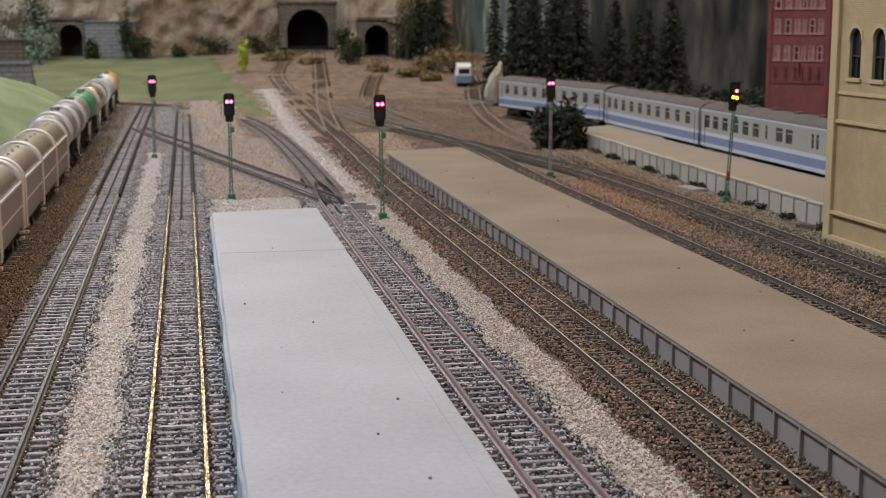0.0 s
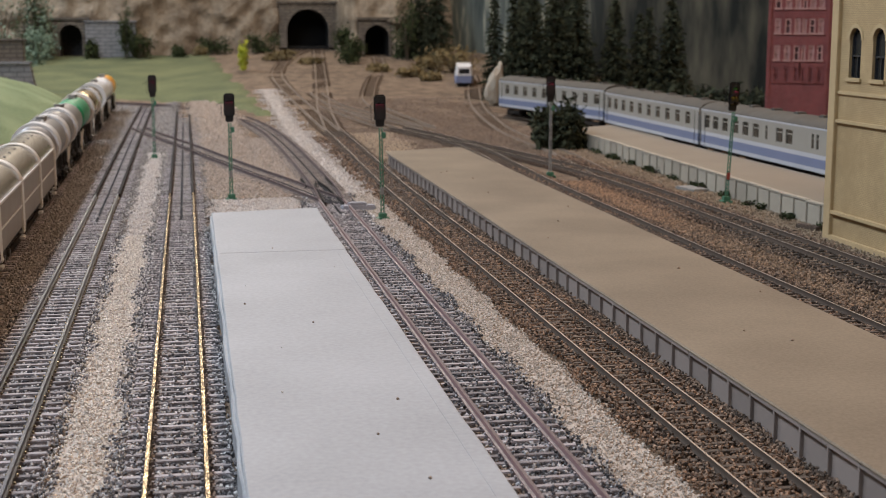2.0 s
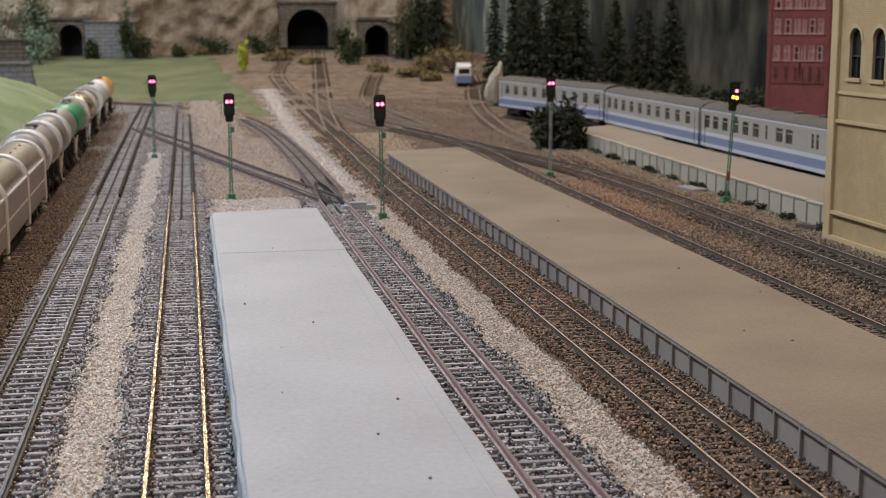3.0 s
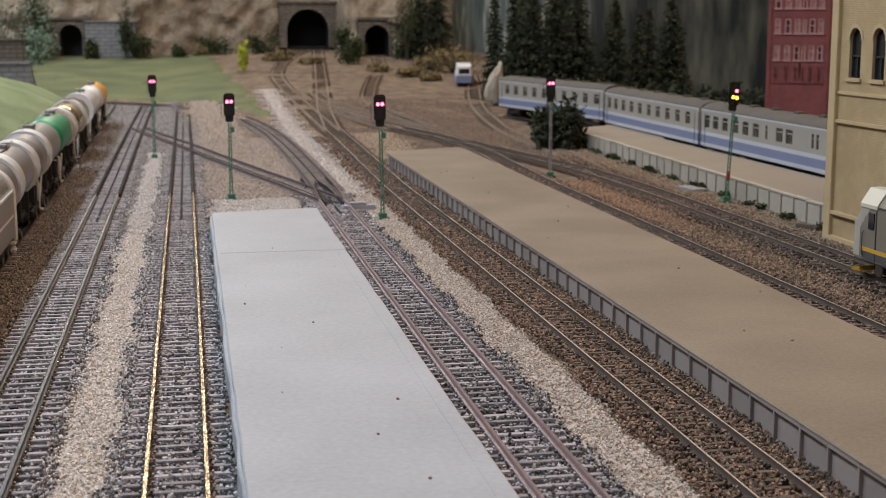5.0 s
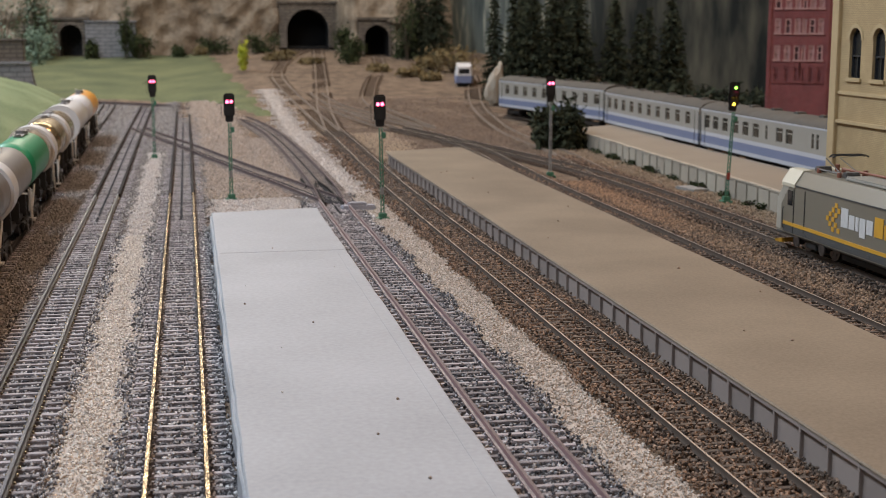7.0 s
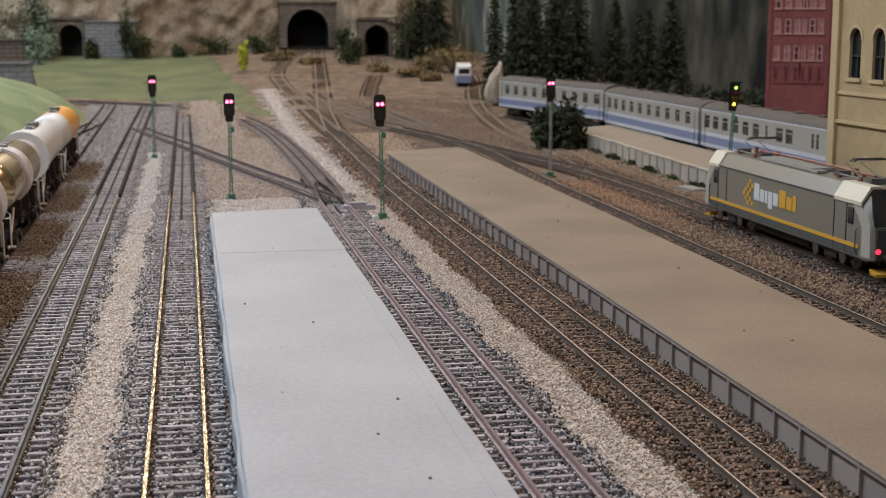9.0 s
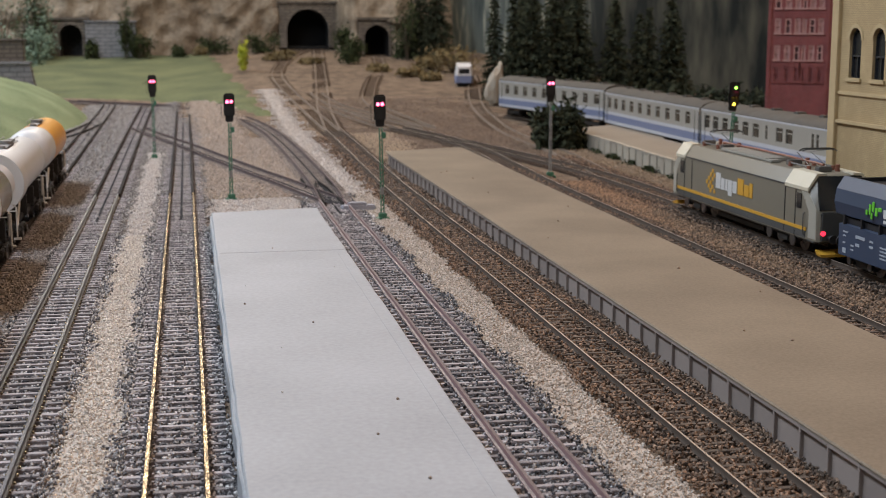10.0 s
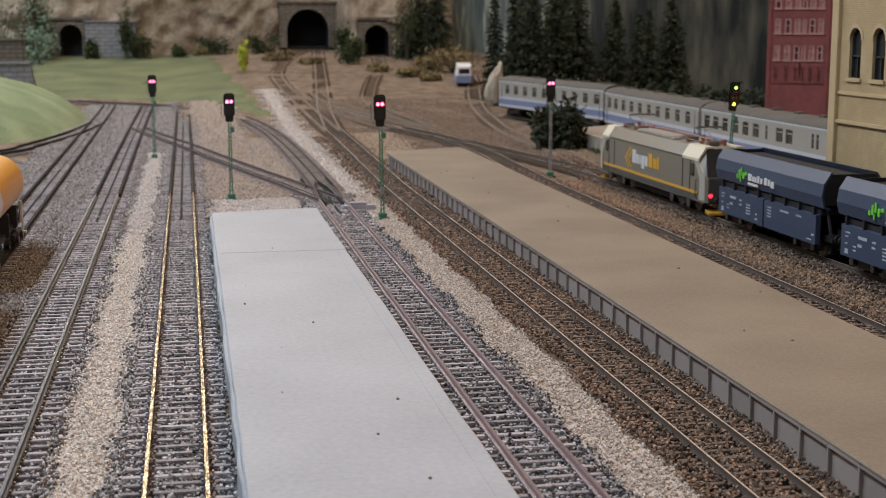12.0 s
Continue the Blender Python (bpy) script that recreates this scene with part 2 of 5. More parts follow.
for key in ("rail_dark", "rail_dull", "stud", "ground", "grass", "mound", "needles", "leaf", "leaf_dry", "leaf_blue", "rock", "backdrop", "coach_roof", "sleeper_dirt", "sleeper_mid"):
    M[key].node_tree.nodes["Principled BSDF"].inputs["Specular IOR Level"].default_value = 0.15


# ---------------------------------------------------------------- mesh helpers
def bx(bm, x0, x1, y0, y1, z0, z1, bev=0.0):
    m = Matrix.LocRotScale(((x0 + x1) / 2, (y0 + y1) / 2, (z0 + z1) / 2), None, (x1 - x0, y1 - y0, z1 - z0))
    vs = bmesh.ops.create_cube(bm, size=1.0, matrix=m)["verts"]
    if bev:
        es = list({e for v in vs for e in v.link_edges})
        bmesh.ops.bevel(bm, geom=es, offset=bev, segments=2, affect="EDGES", clamp_overlap=True)


AX = {"z": Matrix(), "x": Matrix.Rotation(math.pi / 2, 4, "Y"), "y": Matrix.Rotation(-math.pi / 2, 4, "X")}


def cy(bm, c, r, h, axis="z", n=14, r2=None):
    """A closed drum round the point c."""
    bmesh.ops.create_cone(bm, cap_ends=True, segments=n, radius1=r, radius2=r if r2 is None else r2, depth=h,
                          matrix=Matrix.Translation(c) @ AX[axis])


def ring(bm, pts, y0, y1):
    """A profile of (x, z) drawn out from y0 to y1."""
    a = [bm.verts.new((x, y0, z)) for x, z in pts]
    b = [bm.verts.new((x, y1, z)) for x, z in pts]
    n = len(pts)
    for i in range(n):
        bm.faces.new((a[i], a[(i + 1) % n], b[(i + 1) % n], b[i]))
    bm.faces.new(a[::-1])
    bm.faces.new(b)


def tube(bm, pts, r, n=6):
    """A round rod through the points."""
    pts = [Vector(p) for p in pts]
    rows = []
    for i, p in enumerate(pts):
        d = (pts[min(i + 1, len(pts) - 1)] - pts[max(i - 1, 0)]).normalized()
        s = d.orthogonal().normalized()
        u = d.cross(s)
        rows.append([bm.verts.new(p + r * (math.cos(k * math.tau / n) * s + math.sin(k * math.tau / n) * u)) for k in range(n)])
    for a, b in zip(rows, rows[1:]):
        for k in range(n):
            bm.faces.new((a[k], a[(k + 1) % n], b[(k + 1) % n], b[k]))
    bm.faces.new(rows[0][::-1])
    bm.faces.new(rows[-1])


def mesh_of(name, bm, material, smooth=32):
    bmesh.ops.recalc_face_normals(bm, faces=bm.faces)
    bm.transform(Matrix.Scale(MM, 4))
    me = bpy.data.meshes.new(name)
    bm.to_mesh(me)
    bm.free()
    me.materials.append(M[material])
    me.polygons.foreach_set("use_smooth", [True] * len(me.polygons))
    me.set_sharp_from_angle(angle=radians(smooth))
    return me


def part(name, bm, material, parent, label=""):
    ob = new(name, mesh_of(name, bm, material))
    ob.parent = parent
    return tagged(ob, label)


def thing(name, label, category, group="", m=None):
    ob = tagged(new(name), label, category, group)
    ob.empty_display_size = 0.01
    if m is not None:
        ob.matrix_world = m
    return ob


def at(x, y, z=0, rz=0):
    return pose(x * MM, y * MM, z * MM, 0, 0, rz)


def structure(name, bm, material, label=""):
    return tagged(new(name, mesh_of(name, bm, material)), label, "", "", "structure")


def raw(name, verts, faces, material, smooth=True):
    me = bpy.data.meshes.new(name)
    verts = np.asarray(verts, dtype=np.float32) * MM
    faces = np.asarray(faces, dtype=np.int32)
    me.vertices.add(len(verts))
    me.vertices.foreach_set("co", verts.ravel())
    k = faces.shape[1]
    me.loops.add(faces.size)
    me.loops.foreach_set("vertex_index", faces.ravel())
    me.polygons.add(len(faces))
    me.polygons.foreach_set("loop_start", np.arange(0, faces.size, k, dtype=np.int32))
    me.materials.append(M[material])
    me.update(calc_edges=True)
    me.polygons.foreach_set("use_smooth", [smooth] * len(faces))
    return me


def terrain(x, y):
    """Height of the layout's land, relative to the rail tops of the station."""
    left = max(0.0, y - 2200) * 0.065
    mid = max(0.0, y - 1650) * 0.045
    w = min(1.0, max(0.0, (x + 50) / 150))
    return left * (1 - w) + mid * w


def sheet(name, x0, x1, y0, y1, step, height, material):
    nx, ny = int((x1 - x0) / step) + 1, int((y1 - y0) / step) + 1
    vs = [(x0 + i * (x1 - x0) / (nx - 1), y0 + j * (y1 - y0) / (ny - 1)) for j in range(ny) for i in range(nx)]
    vs = [(x, y, height(x, y)) for x, y in vs]
    fs = [(j * nx + i, j * nx + i + 1, (j + 1) * nx + i + 1, (j + 1) * nx + i) for j in range(ny - 1) for i in range(nx - 1)]
    return raw(name, vs, fs, material)


def fbm(x, y, z=0.0, s=100.0):
    return noise.fractal(Vector((x / s, y / s, z / s)), 1.0, 2.0, 4)


# ---------------------------------------------------------------- room and land
def room():
    bm = bmesh.new()
    bx(bm, -2600, 2600, -1600, 4200, -920, -900)
    structure("floor", bm, "room_wall", "plain grey room floor")
    bm = bmesh.new()
    bx(bm, -2600, 2600, -1600, 4200, 1500, 1520)
    structure("ceiling", bm, "room_wall", "plain pale room ceiling")
    for nm, x0, x1, y0, y1 in (("wall_south", -2600, 2600, -1620, -1600), ("wall_north", -2600, 2600, 4200, 4220),
                               ("wall_west", -2620, -2600, -1600, 4200), ("wall_east", 2600, 2620, -1600, 4200)):
        bm = bmesh.new()
        bx(bm, x0, x1, y0, y1, -900, 1500)
        structure(nm, bm, "room_wall", "plain pale room wall")


def land():
    bm = bmesh.new()
    bx(bm, -1490, 1690, -890, 3690, -900, -24)
    structure("baseboard", bm, "room_wall", "plain closed layout base under the land")

    def h(x, y):
        return terrain(x, y) - 5.2 + (fbm(x, y, 0, 60) * 2.0 if y > 1500 else 0.0)
    tagged(new("ground", sheet("ground", -1500, 1700, -900, 3700, 25, h, "ground")), "brown earth covered model railway baseboard", "", "", "structure")

    def meadow(x, y):
        low = float(np.interp(x, [-400, -180, -57, 20, 62, 95], [2265, 2238, 2190, 2020, 1850, 1730]))
        right = float(np.interp(y, [1700, 1790, 1950, 2250, 2700, 3000], [120, 125, 118, 105, 80, 60]))
        edge = min(1.0, max(0.0, (y - low - 18 + 14 * fbm(x, y, 3, 60)) / 45)) * min(1.0, max(0.0, (right - x + 16 * fbm(x, y, 5, 50)) / 30))
        return terrain(x, y) - 16 + 15 * edge + 2.2 * edge * fbm(x, y, 0, 110)
    tagged(new("meadow", sheet("meadow", -900, 150, 1700, 3000, 12, meadow, "grass")), "smooth green grass slope below the tunnels", "", "", "structure")

    def mound(x, y):
        d = ((x + 330) / 205) ** 2 + ((y - 1800) / 420) ** 2
        return -12 + 75 * max(0.0, 1 - d) ** 0.75 + 3 * fbm(x, y, 0, 60)
    tagged(new("grass_mound", sheet("grass_mound", -760, -120, 1340, 2260, 10, mound, "mound")), "pale green grassy mound beside the siding", "", "", "structure")


# ---------------------------------------------------------------- tunnels, rock, backdrop
def rock_wall():
    xs = [-1500, -330, -160, 60, 180, 338, 346, 442, 560, 760]
    ys = [3050, 2990, 2990, 3070, 3097, 3097, 2871, 2871, 2990, 3080]
    mouths = ((267, 66, 126, 97), (393, 47, 76, 79), (-243, 46, 72, 80))
    nx, nz = 260, 56
    vs, fs = [], []
    for j in range(nz):
        for i in range(nx):
            x = -1500 + i * 2080 / (nx - 1)
            y = float(np.interp(x, xs, ys))
            v = j / (nz - 1)
            z = terrain(x, y) - 15 + v * 420
            y += v * v * 260 + fbm(x, z, 7, 95) * 42 * min(1, 0.35 + v) + fbm(x, z, 2, 30) * 14
            for mx, mz, mw, mh in mouths:
                if abs(x - mx) < mw / 2 - 5 and z < mz + mh - 3:
                    y = max(y, float(np.interp(mx, xs, ys)) + 128)
                elif abs(x - mx) < mw / 2 + 12 and z < mz + mh + 14:
                    y = min(y, float(np.interp(mx, xs, ys)) + 24)
            vs.append((x, y, z))
    for j in range(nz - 1):
        for i in range(nx - 1):
            a = j * nx + i
            fs.append((a, a + 1, a + nx + 1, a + nx))
    tagged(new("rock_wall", raw("rock_wall", vs, fs, "rock")), "rough brown modelled rock face with tunnels", "", "", "structure")


def arch(w, h, n=12):
    """Outline of an arched opening, from the left foot to the right foot."""
    r = w / 2
    return [(-r, 0)] + [(-r * math.cos(k * math.pi / n), h - r + r * math.sin(k * math.pi / n)) for k in range(n + 1)] + [(r, 0)]


def portal(x, y, z, w, h, ow, oh, rz, label, inside="black"):
    th = thing("tunnel_portal", label, "tunnel portal", "tunnel portals", at(x, y, z, rz))
    bm = bmesh.new()
    inner = arch(w, h)
    n = len(inner)
    outer = [(max(-ow / 2, min(ow / 2, a * 1.9)), max(0.0, min(oh, h / 2 + (b - h / 2) * 1.9)) if b > 0.01 else 0.0) for a, b in inner]
    grid = []
    for yy in (0, 120):
        grid.append(([bm.verts.new((a, yy, b)) for a, b in inner], [bm.verts.new((a, yy, b)) for a, b in outer]))
    (fi, fo), (bi, bo) = grid
    for k in range(n - 1):
        bm.faces.new((fi[k], fi[k + 1], fo[k + 1], fo[k]))
        bm.faces.new((fo[k], fo[k + 1], bo[k + 1], bo[k]))
    part("portal_face", bm, "stone", th)
    bm = bmesh.new()
    vo = [(bm.verts.new((a, -2.5, b)), bm.verts.new((a * 1.13, -2.5, b * 1.06 + 1)), bm.verts.new((a * 1.13, 1, b * 1.06 + 1)), bm.verts.new((a, 8, b))) for a, b in inner]
    for a, b in zip(vo, vo[1:]):
        for q in range(3):
            bm.faces.new((a[q], b[q], b[q + 1], a[q + 1]))
    part("arch_ring", bm, "stone", th)
    bm = bmesh.new()
    bx(bm, -ow / 2 - 3, ow / 2 + 3, -4, 30, oh, oh + 6, 1)
    part("coping", bm, "stone", th)
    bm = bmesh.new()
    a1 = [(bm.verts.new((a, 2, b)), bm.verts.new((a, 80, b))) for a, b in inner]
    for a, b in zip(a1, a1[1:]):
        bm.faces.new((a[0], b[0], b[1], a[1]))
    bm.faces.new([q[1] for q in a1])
    # block that covers the tunnel floor in the same painted darkness
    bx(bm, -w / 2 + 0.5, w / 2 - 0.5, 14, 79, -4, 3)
    part("lining", bm, inside, th, "tunnel lining with its darkness in the colour")


def stone_walls():
    for x0, x1, y, z0, z1, mm, lab in ((-212, -108, 2978, 42, 122, "stone_pale", "pale grey stone block retaining wall"),
                                       (-420, -262, 2300, -4, 92, "stone", "dark stone block abutment wall"),
                                       (-300, -238, 2262, -4, 56, "stone_pale", "pale concrete wing wall beside the abutment")):
        th = thing("retaining_wall", lab, "wall", "retaining walls", at((x0 + x1) / 2, y, z0))
        w, h = (x1 - x0) / 2, z1 - z0
        bm = bmesh.new()
        if mm == "stone_pale" and z0 < 0:
            vs = [bm.verts.new(p) for p in ((-w, 0, 0), (w, 0, 0), (w * 0.62, 0, h), (-w, 0, h), (-w, 30, 0), (w, 30, 0), (w * 0.62, 30, h), (-w, 30, h))]
            for f in ((0, 1, 2, 3), (5, 4, 7, 6), (1, 5, 6, 2), (4, 0, 3, 7), (3, 2, 6, 7), (4, 5, 1, 0)):
                bm.faces.new([vs[q] for q in f])
        else:
            bx(bm, -w, w, 0, 30, 0, h, 1)
        part("wall_face", bm, mm, th)
        bm = bmesh.new()
        bx(bm, -w - 2, w * (0.62 if mm == "stone_pale" and z0 < 0 else 1) + 2, -3, 31, h, h + 4, 0.8)
        part("coping", bm, mm, th)


def backdrop():
    pts = [(560, 3300), (690, 2700), (740, 2200), (880, 1850), (1150, 1600), (1380, 1250), (1420, 300)]
    cs = curve_pts([(a, b, 0) for a, b in pts], 40)
    vs, fs = [], []
    for x, y, _ in cs:
        for z in (-20, 250, 640):
            vs.append((x, y, z))
    for i in range(len(cs) - 1):
        for j in range(2):
            a = i * 3 + j
            fs.append((a, a + 1, a + 4, a + 3))
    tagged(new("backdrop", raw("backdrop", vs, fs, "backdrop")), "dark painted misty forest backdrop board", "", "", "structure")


# ---------------------------------------------------------------- tracks


def curve_pts(pts, step=12.0):
    """A smooth line through the points, sampled about every step."""
    P = [Vector(p) for p in pts]
    if len(P) == 2:
        n = max(2, int((P[1] - P[0]).length / 60))
        return [P[0].lerp(P[1], i / n) for i in range(n + 1)]
    out = []
    for i in range(len(P) - 1):
        a, b, c, d = P[max(i - 1, 0)], P[i], P[i + 1], P[min(i + 2, len(P) - 1)]
        n = max(1, int((c - b).length / step))
        for k in range(n):
            t = k / n
            out.append(0.5 * (2 * b + (c - a) * t + (2 * a - 5 * b + 4 * c - d) * t * t + (3 * b - a - 3 * c + d) * t ** 3))
    return out + [P[-1]]


PROFILE = [(-1.0, -2.5), (1.0, -2.5), (1.0, -2.1), (0.3, -1.8), (0.3, -0.8), (0.55, -0.6), (0.5, 0.0), (-0.5, 0.0), (-0.55, -0.6), (-0.3, -0.8), (-0.3, -1.8), (-1.0, -2.1)]


def sweep(bm, line, off, profile):
    rows = []
    for i, p in enumerate(line):
        d = line[min(i + 1, len(line) - 1)] - line[max(i - 1, 0)]
        d.z = 0
        d.normalize()
        s = Vector((d.y, -d.x, 0))
        rows.append([bm.verts.new(p + s * (off + a) + Vector((0, 0, b))) for a, b in profile])
    n = len(profile)
    for a, b in zip(rows, rows[1:]):
        for k in range(n):
            bm.faces.new((a[k], a[(k + 1) % n], b[(k + 1) % n], b[k]))
    bm.faces.new(rows[0][::-1])
    bm.faces.new(rows[-1])


def sleeper_mesh(material, rails, gauge):
    bm = bmesh.new()
    bx(bm, -15.2, 15.2, -1.25, 1.25, -4.6, -2.6, 0.25)
    for s in (-1, 1):
        for q in (-1, 1):
            x = s * gauge / 2 + q * 1.5
            bx(bm, x - 0.32, x + 0.32, -0.6, 0.6, -2.6, -1.9)
    me = mesh_of("sleeper", bm, material)
    if rails == "rail_steel":
        # brass colour here stands for the golden glints on the fixings
        me.materials.append(M["rail_brass"])
        for f in me.polygons:
            f.material_index = 1 if f.center.z > -2.5 * MM else 0
    return me


LOCO_LINE = [(243, 1600, 0), (275, 1425, 0), (289, 1344, 0), (301, 1272, 0), (313, 1200, 0), (324.5, 1115, 0), (331, 1046, 0), (334.2, 950, 0), (335.3, 850, 0), (335.3, 400, 0), (335.3, -880, 0)]
SLEEPERS = {}
# on brass rails the dark side colour stands for the shaded flank
SIDES = {"rail_silver": "rust_side", "rail_red": "red_side", "rail_brass": "rust_side"}
THIN = [(-0.45, -2.5), (0.45, -2.5), (0.2, -1.9), (0.2, -0.7), (0.3, -0.5), (0.28, 0.0), (-0.28, 0.0), (-0.3, -0.5), (-0.2, -0.7), (-0.2, -1.9)]
SLIM = [(-0.8, -2.5), (0.8, -2.5), (0.3, -1.9), (0.3, -0.8), (0.58, -0.6), (0.54, 0.0), (-0.54, 0.0), (-0.58, -0.6), (-0.3, -0.8), (-0.3, -1.9)]
SOLID = [(-1.3, -2.5), (1.3, -2.5), (1.0, -0.3), (0.7, 0.0), (-0.7, 0.0), (-1.0, -0.3)]
PHASE = []


def track(pts, rail, sleeper, label, pitch=6.8, studs=False, pieces=True, group="tracks", gauge=17.0, profile=None):
    th = thing("railway_track", label, "railway track", group)
    line = curve_pts(pts)
    for s in (-1, 1):
        bm = bmesh.new()
        sweep(bm, line, s * gauge / 2, profile or PROFILE)
        ob = part("rail", bm, rail, th)
        if rail in SIDES:
            ob.data.materials.append(M[SIDES[rail]])
            for f in ob.data.polygons:
                f.material_index = 0 if f.normal.z > 0.6 else 1
    cum, L = [0.0], 0.0
    for a, b in zip(line, line[1:]):
        L += (b - a).length
        cum.append(L)
    kind = (sleeper, rail, gauge)
    if kind not in SLEEPERS:
        SLEEPERS[kind] = sleeper_mesh(sleeper, rail, gauge)
    rnd = random.Random(len(pts) * 7 + int(pts[0][0]))
    spots, k = [], pitch / 2
    i = 0
    while k < L:
        while cum[i + 1] < k:
            i += 1
        p = line[i].lerp(line[i + 1], (k - cum[i]) / (cum[i + 1] - cum[i]))
        d = line[i + 1] - line[i]
        spots.append((p, math.degrees(math.atan2(d.y, d.x)) - 90))
        k += pitch
    PHASE.append(min(spots, key=lambda q: abs(q[0].y - 600))[0].y)
    if pieces:
        for p, r in spots[:300]:
            ob = new("sleeper", SLEEPERS[kind])
            ob.parent = th
            ob.matrix_basis = at(p.x + rnd.uniform(-0.3, 0.3), p.y, p.z, r + rnd.uniform(-1, 1))
    rest = spots[300:] if pieces else spots
    if rest:
        bm = bmesh.new()
        for p, r in rest:
            bmesh.ops.create_cube(bm, size=1, matrix=Matrix.Translation((p.x, p.y, p.z - 3.6)) @ Matrix.Rotation(radians(r), 4, "Z") @ Matrix.Diagonal((30, 2.9, 2, 1)))
        tagged(part("sleeper_bed", bm, sleeper, th), kind="stuff")
    if studs:
        bm = bmesh.new()
        far = [p for p in line if p.y > 860]
        if len(far) > 1:
            sweep(bm, far, 0, [(-0.9, -2.9), (0.9, -2.9), (0.6, -2.2), (-0.6, -2.2)])
        for p, r in spots:
            if p.y < 900:
                q = p.y + pitch / 2
                w, d = rnd.uniform(0.6, 2.6 if rail == "rail_red" else 1.6), rnd.uniform(0.6, 1.5)
                bx(bm, p.x - w, p.x + w, q - d, q + d, -3.6, -3.1 + rnd.uniform(0, 0.6))
        tagged(part("centre_contact", bm, "stud", th, "black centre contact studs"), kind="stuff")
    return th


def tracks():
    g = "station tracks"
    track([(-124, 2195, 0), (-117.5, 2010, 0), (-112.5, 1400, 0), (-105, 380, 0), (-96, -880, 0)], "rail_dark", "sleeper_grey", "dark railway track under the tank train", studs=True, group=g, profile=SOLID)
    track([(-59.0, 0, 0), (-60.8, 999.6, 0)], "rail_steel", "sleeper_grey", "grey steel railway track on grey ballast", studs=True, group=g, gauge=15.4)
    track([(-6.0, 0, 0), (-7.8, 999.6, 0)], "rail_brass", "sleeper_grey", "brass-coloured shiny railway track on grey ballast", studs=True, group=g, gauge=16.5, profile=SLIM)
    track([(95.8, 0, 0), (95.8, 945.2, 0)], "rail_red", "sleeper_grey", "railway track with reddish painted rails", studs=True, group=g)
    track([(151, 0, 0), (151.5, 900, 0), (153.7, 1108, 0), (158, 1300, 0), (163.6, 1578, 0)], "rail_silver", "sleeper_brown", "worn railway track in brown ballast", profile=THIN, group=g)
    track([(268, 0, 0), (268, 900, 0), (273, 1150, 0), (277, 1272, 0), (269, 1462, 0), (239, 1591, 0)], "rail_silver", "sleeper_brown", "worn railway track behind the tan platform", profile=THIN, group=g)
    track([*LOCO_LINE], "rail_silver", "sleeper_brown", "worn railway track used by the electric locomotive", profile=THIN, pitch=7.8, group=g)
    track([(474, 500, 0), (474, 1462, 0), (462, 1560, 1), (420, 1752, 5)], "rail_dark", "sleeper_brown", "railway track under the passenger coaches", pieces=False, group=g)
    track([(-60.8, 999.6, 0), (-62.5, 1500, 0), (-63, 2075, 0)], "rail_dark", "sleeper_grey", "dark railway track continuing into the junction", studs=True, group=g, gauge=16.6, profile=SOLID)
    track([(-7.8, 999.6, 0), (-8.4, 1400, 0), (-10, 2085, 0)], "rail_dark", "sleeper_grey", "dark railway track continuing into the junction", studs=True, group=g, gauge=16.6, profile=SOLID)
    j = "junction tracks"
    track([(95.8, 945.2, 0.15), (85.5, 991, 0.15), (69.8, 1064, 0.15), (51, 1143, 0.15), (22, 1273, 0.15), (1, 1371, 0.15), (-22, 1470, 0.15), (-45, 1567, 0.15), (-61, 1650, 0.15)], "rail_dull", "sleeper_mid", "reddish crossover track running diagonally through the junction", studs=True, group=j)
    track([(95.8, 945.2, 0.3), (98, 1016, 0.3), (97.5, 1196, 0.3), (94.5, 1400, 0.3), (87, 1592, 0.3), (69, 1768, 1), (40, 1880, 1), (-21, 2045, 1), (-73, 2121, 0.5), (-121, 2165, 0.5), (-182, 2230, 0.5)], "rail_dull", "sleeper_mid", "dull reddish curved track sweeping round the junction", studs=True, group=j)
    track([(-330, 1060, 0), (-182, 1352, 0), (-162, 1425, 0), (-143, 1515, 0), (-127, 1615, 0), (-114, 1740, 0)], "rail_dark", "sleeper_mid", "dark siding track joining beside the grassy mound", group=j, profile=SOLID)
    far = "hillside tracks"

    def climb(pts):
        return [(x, y, terrain(x, y) - 2.0) for x, y in pts]
    track(climb([(163.6, 1570), (158, 1847), (150, 2189), (156, 2470), (202, 2832), (262, 3110)]), "rail_hill", "sleeper_dirt", "brown track climbing to the wide tunnel", pieces=False, group=far)
    track(climb([(163.6, 1570), (180, 1850), (200, 2086), (251, 2671), (289, 3110)]), "rail_hill", "sleeper_dirt", "brown track climbing to the wide tunnel", pieces=False, group=far)
    track(climb([(283, 1605), (255, 1912), (286, 2176), (358, 2588), (394, 2880)]), "rail_hill", "sleeper_dirt", "brown track climbing to the narrow tunnel", pieces=False, group=far)
    track(climb([(283, 1605), (235, 1768), (199, 1918), (190, 2086)]), "rail_hill", "sleeper_dirt", "brown connecting track on the slope", pieces=False, group=far)
    track(climb([(334, 1050), (353, 1258), (364, 1541), (391, 1822), (424, 2019), (463, 2212), (495, 2400)]), "rail_hill", "sleeper_dirt", "brown siding track leading to the railcar", pieces=False, group=far)
    track(climb([(239, 1585), (206, 1771), (185, 1900)]), "rail_hill", "sleeper_dirt", "brown connecting track on the slope", pieces=False, group=far)


BEDS = {"bal_light": "bed_light", "bal_beige": "bed_light", "bal_white": "bed_light", "bal_mid": "bed_grey", "bal_pink": "bed_tan", "bal_tan": "bed_tan"}


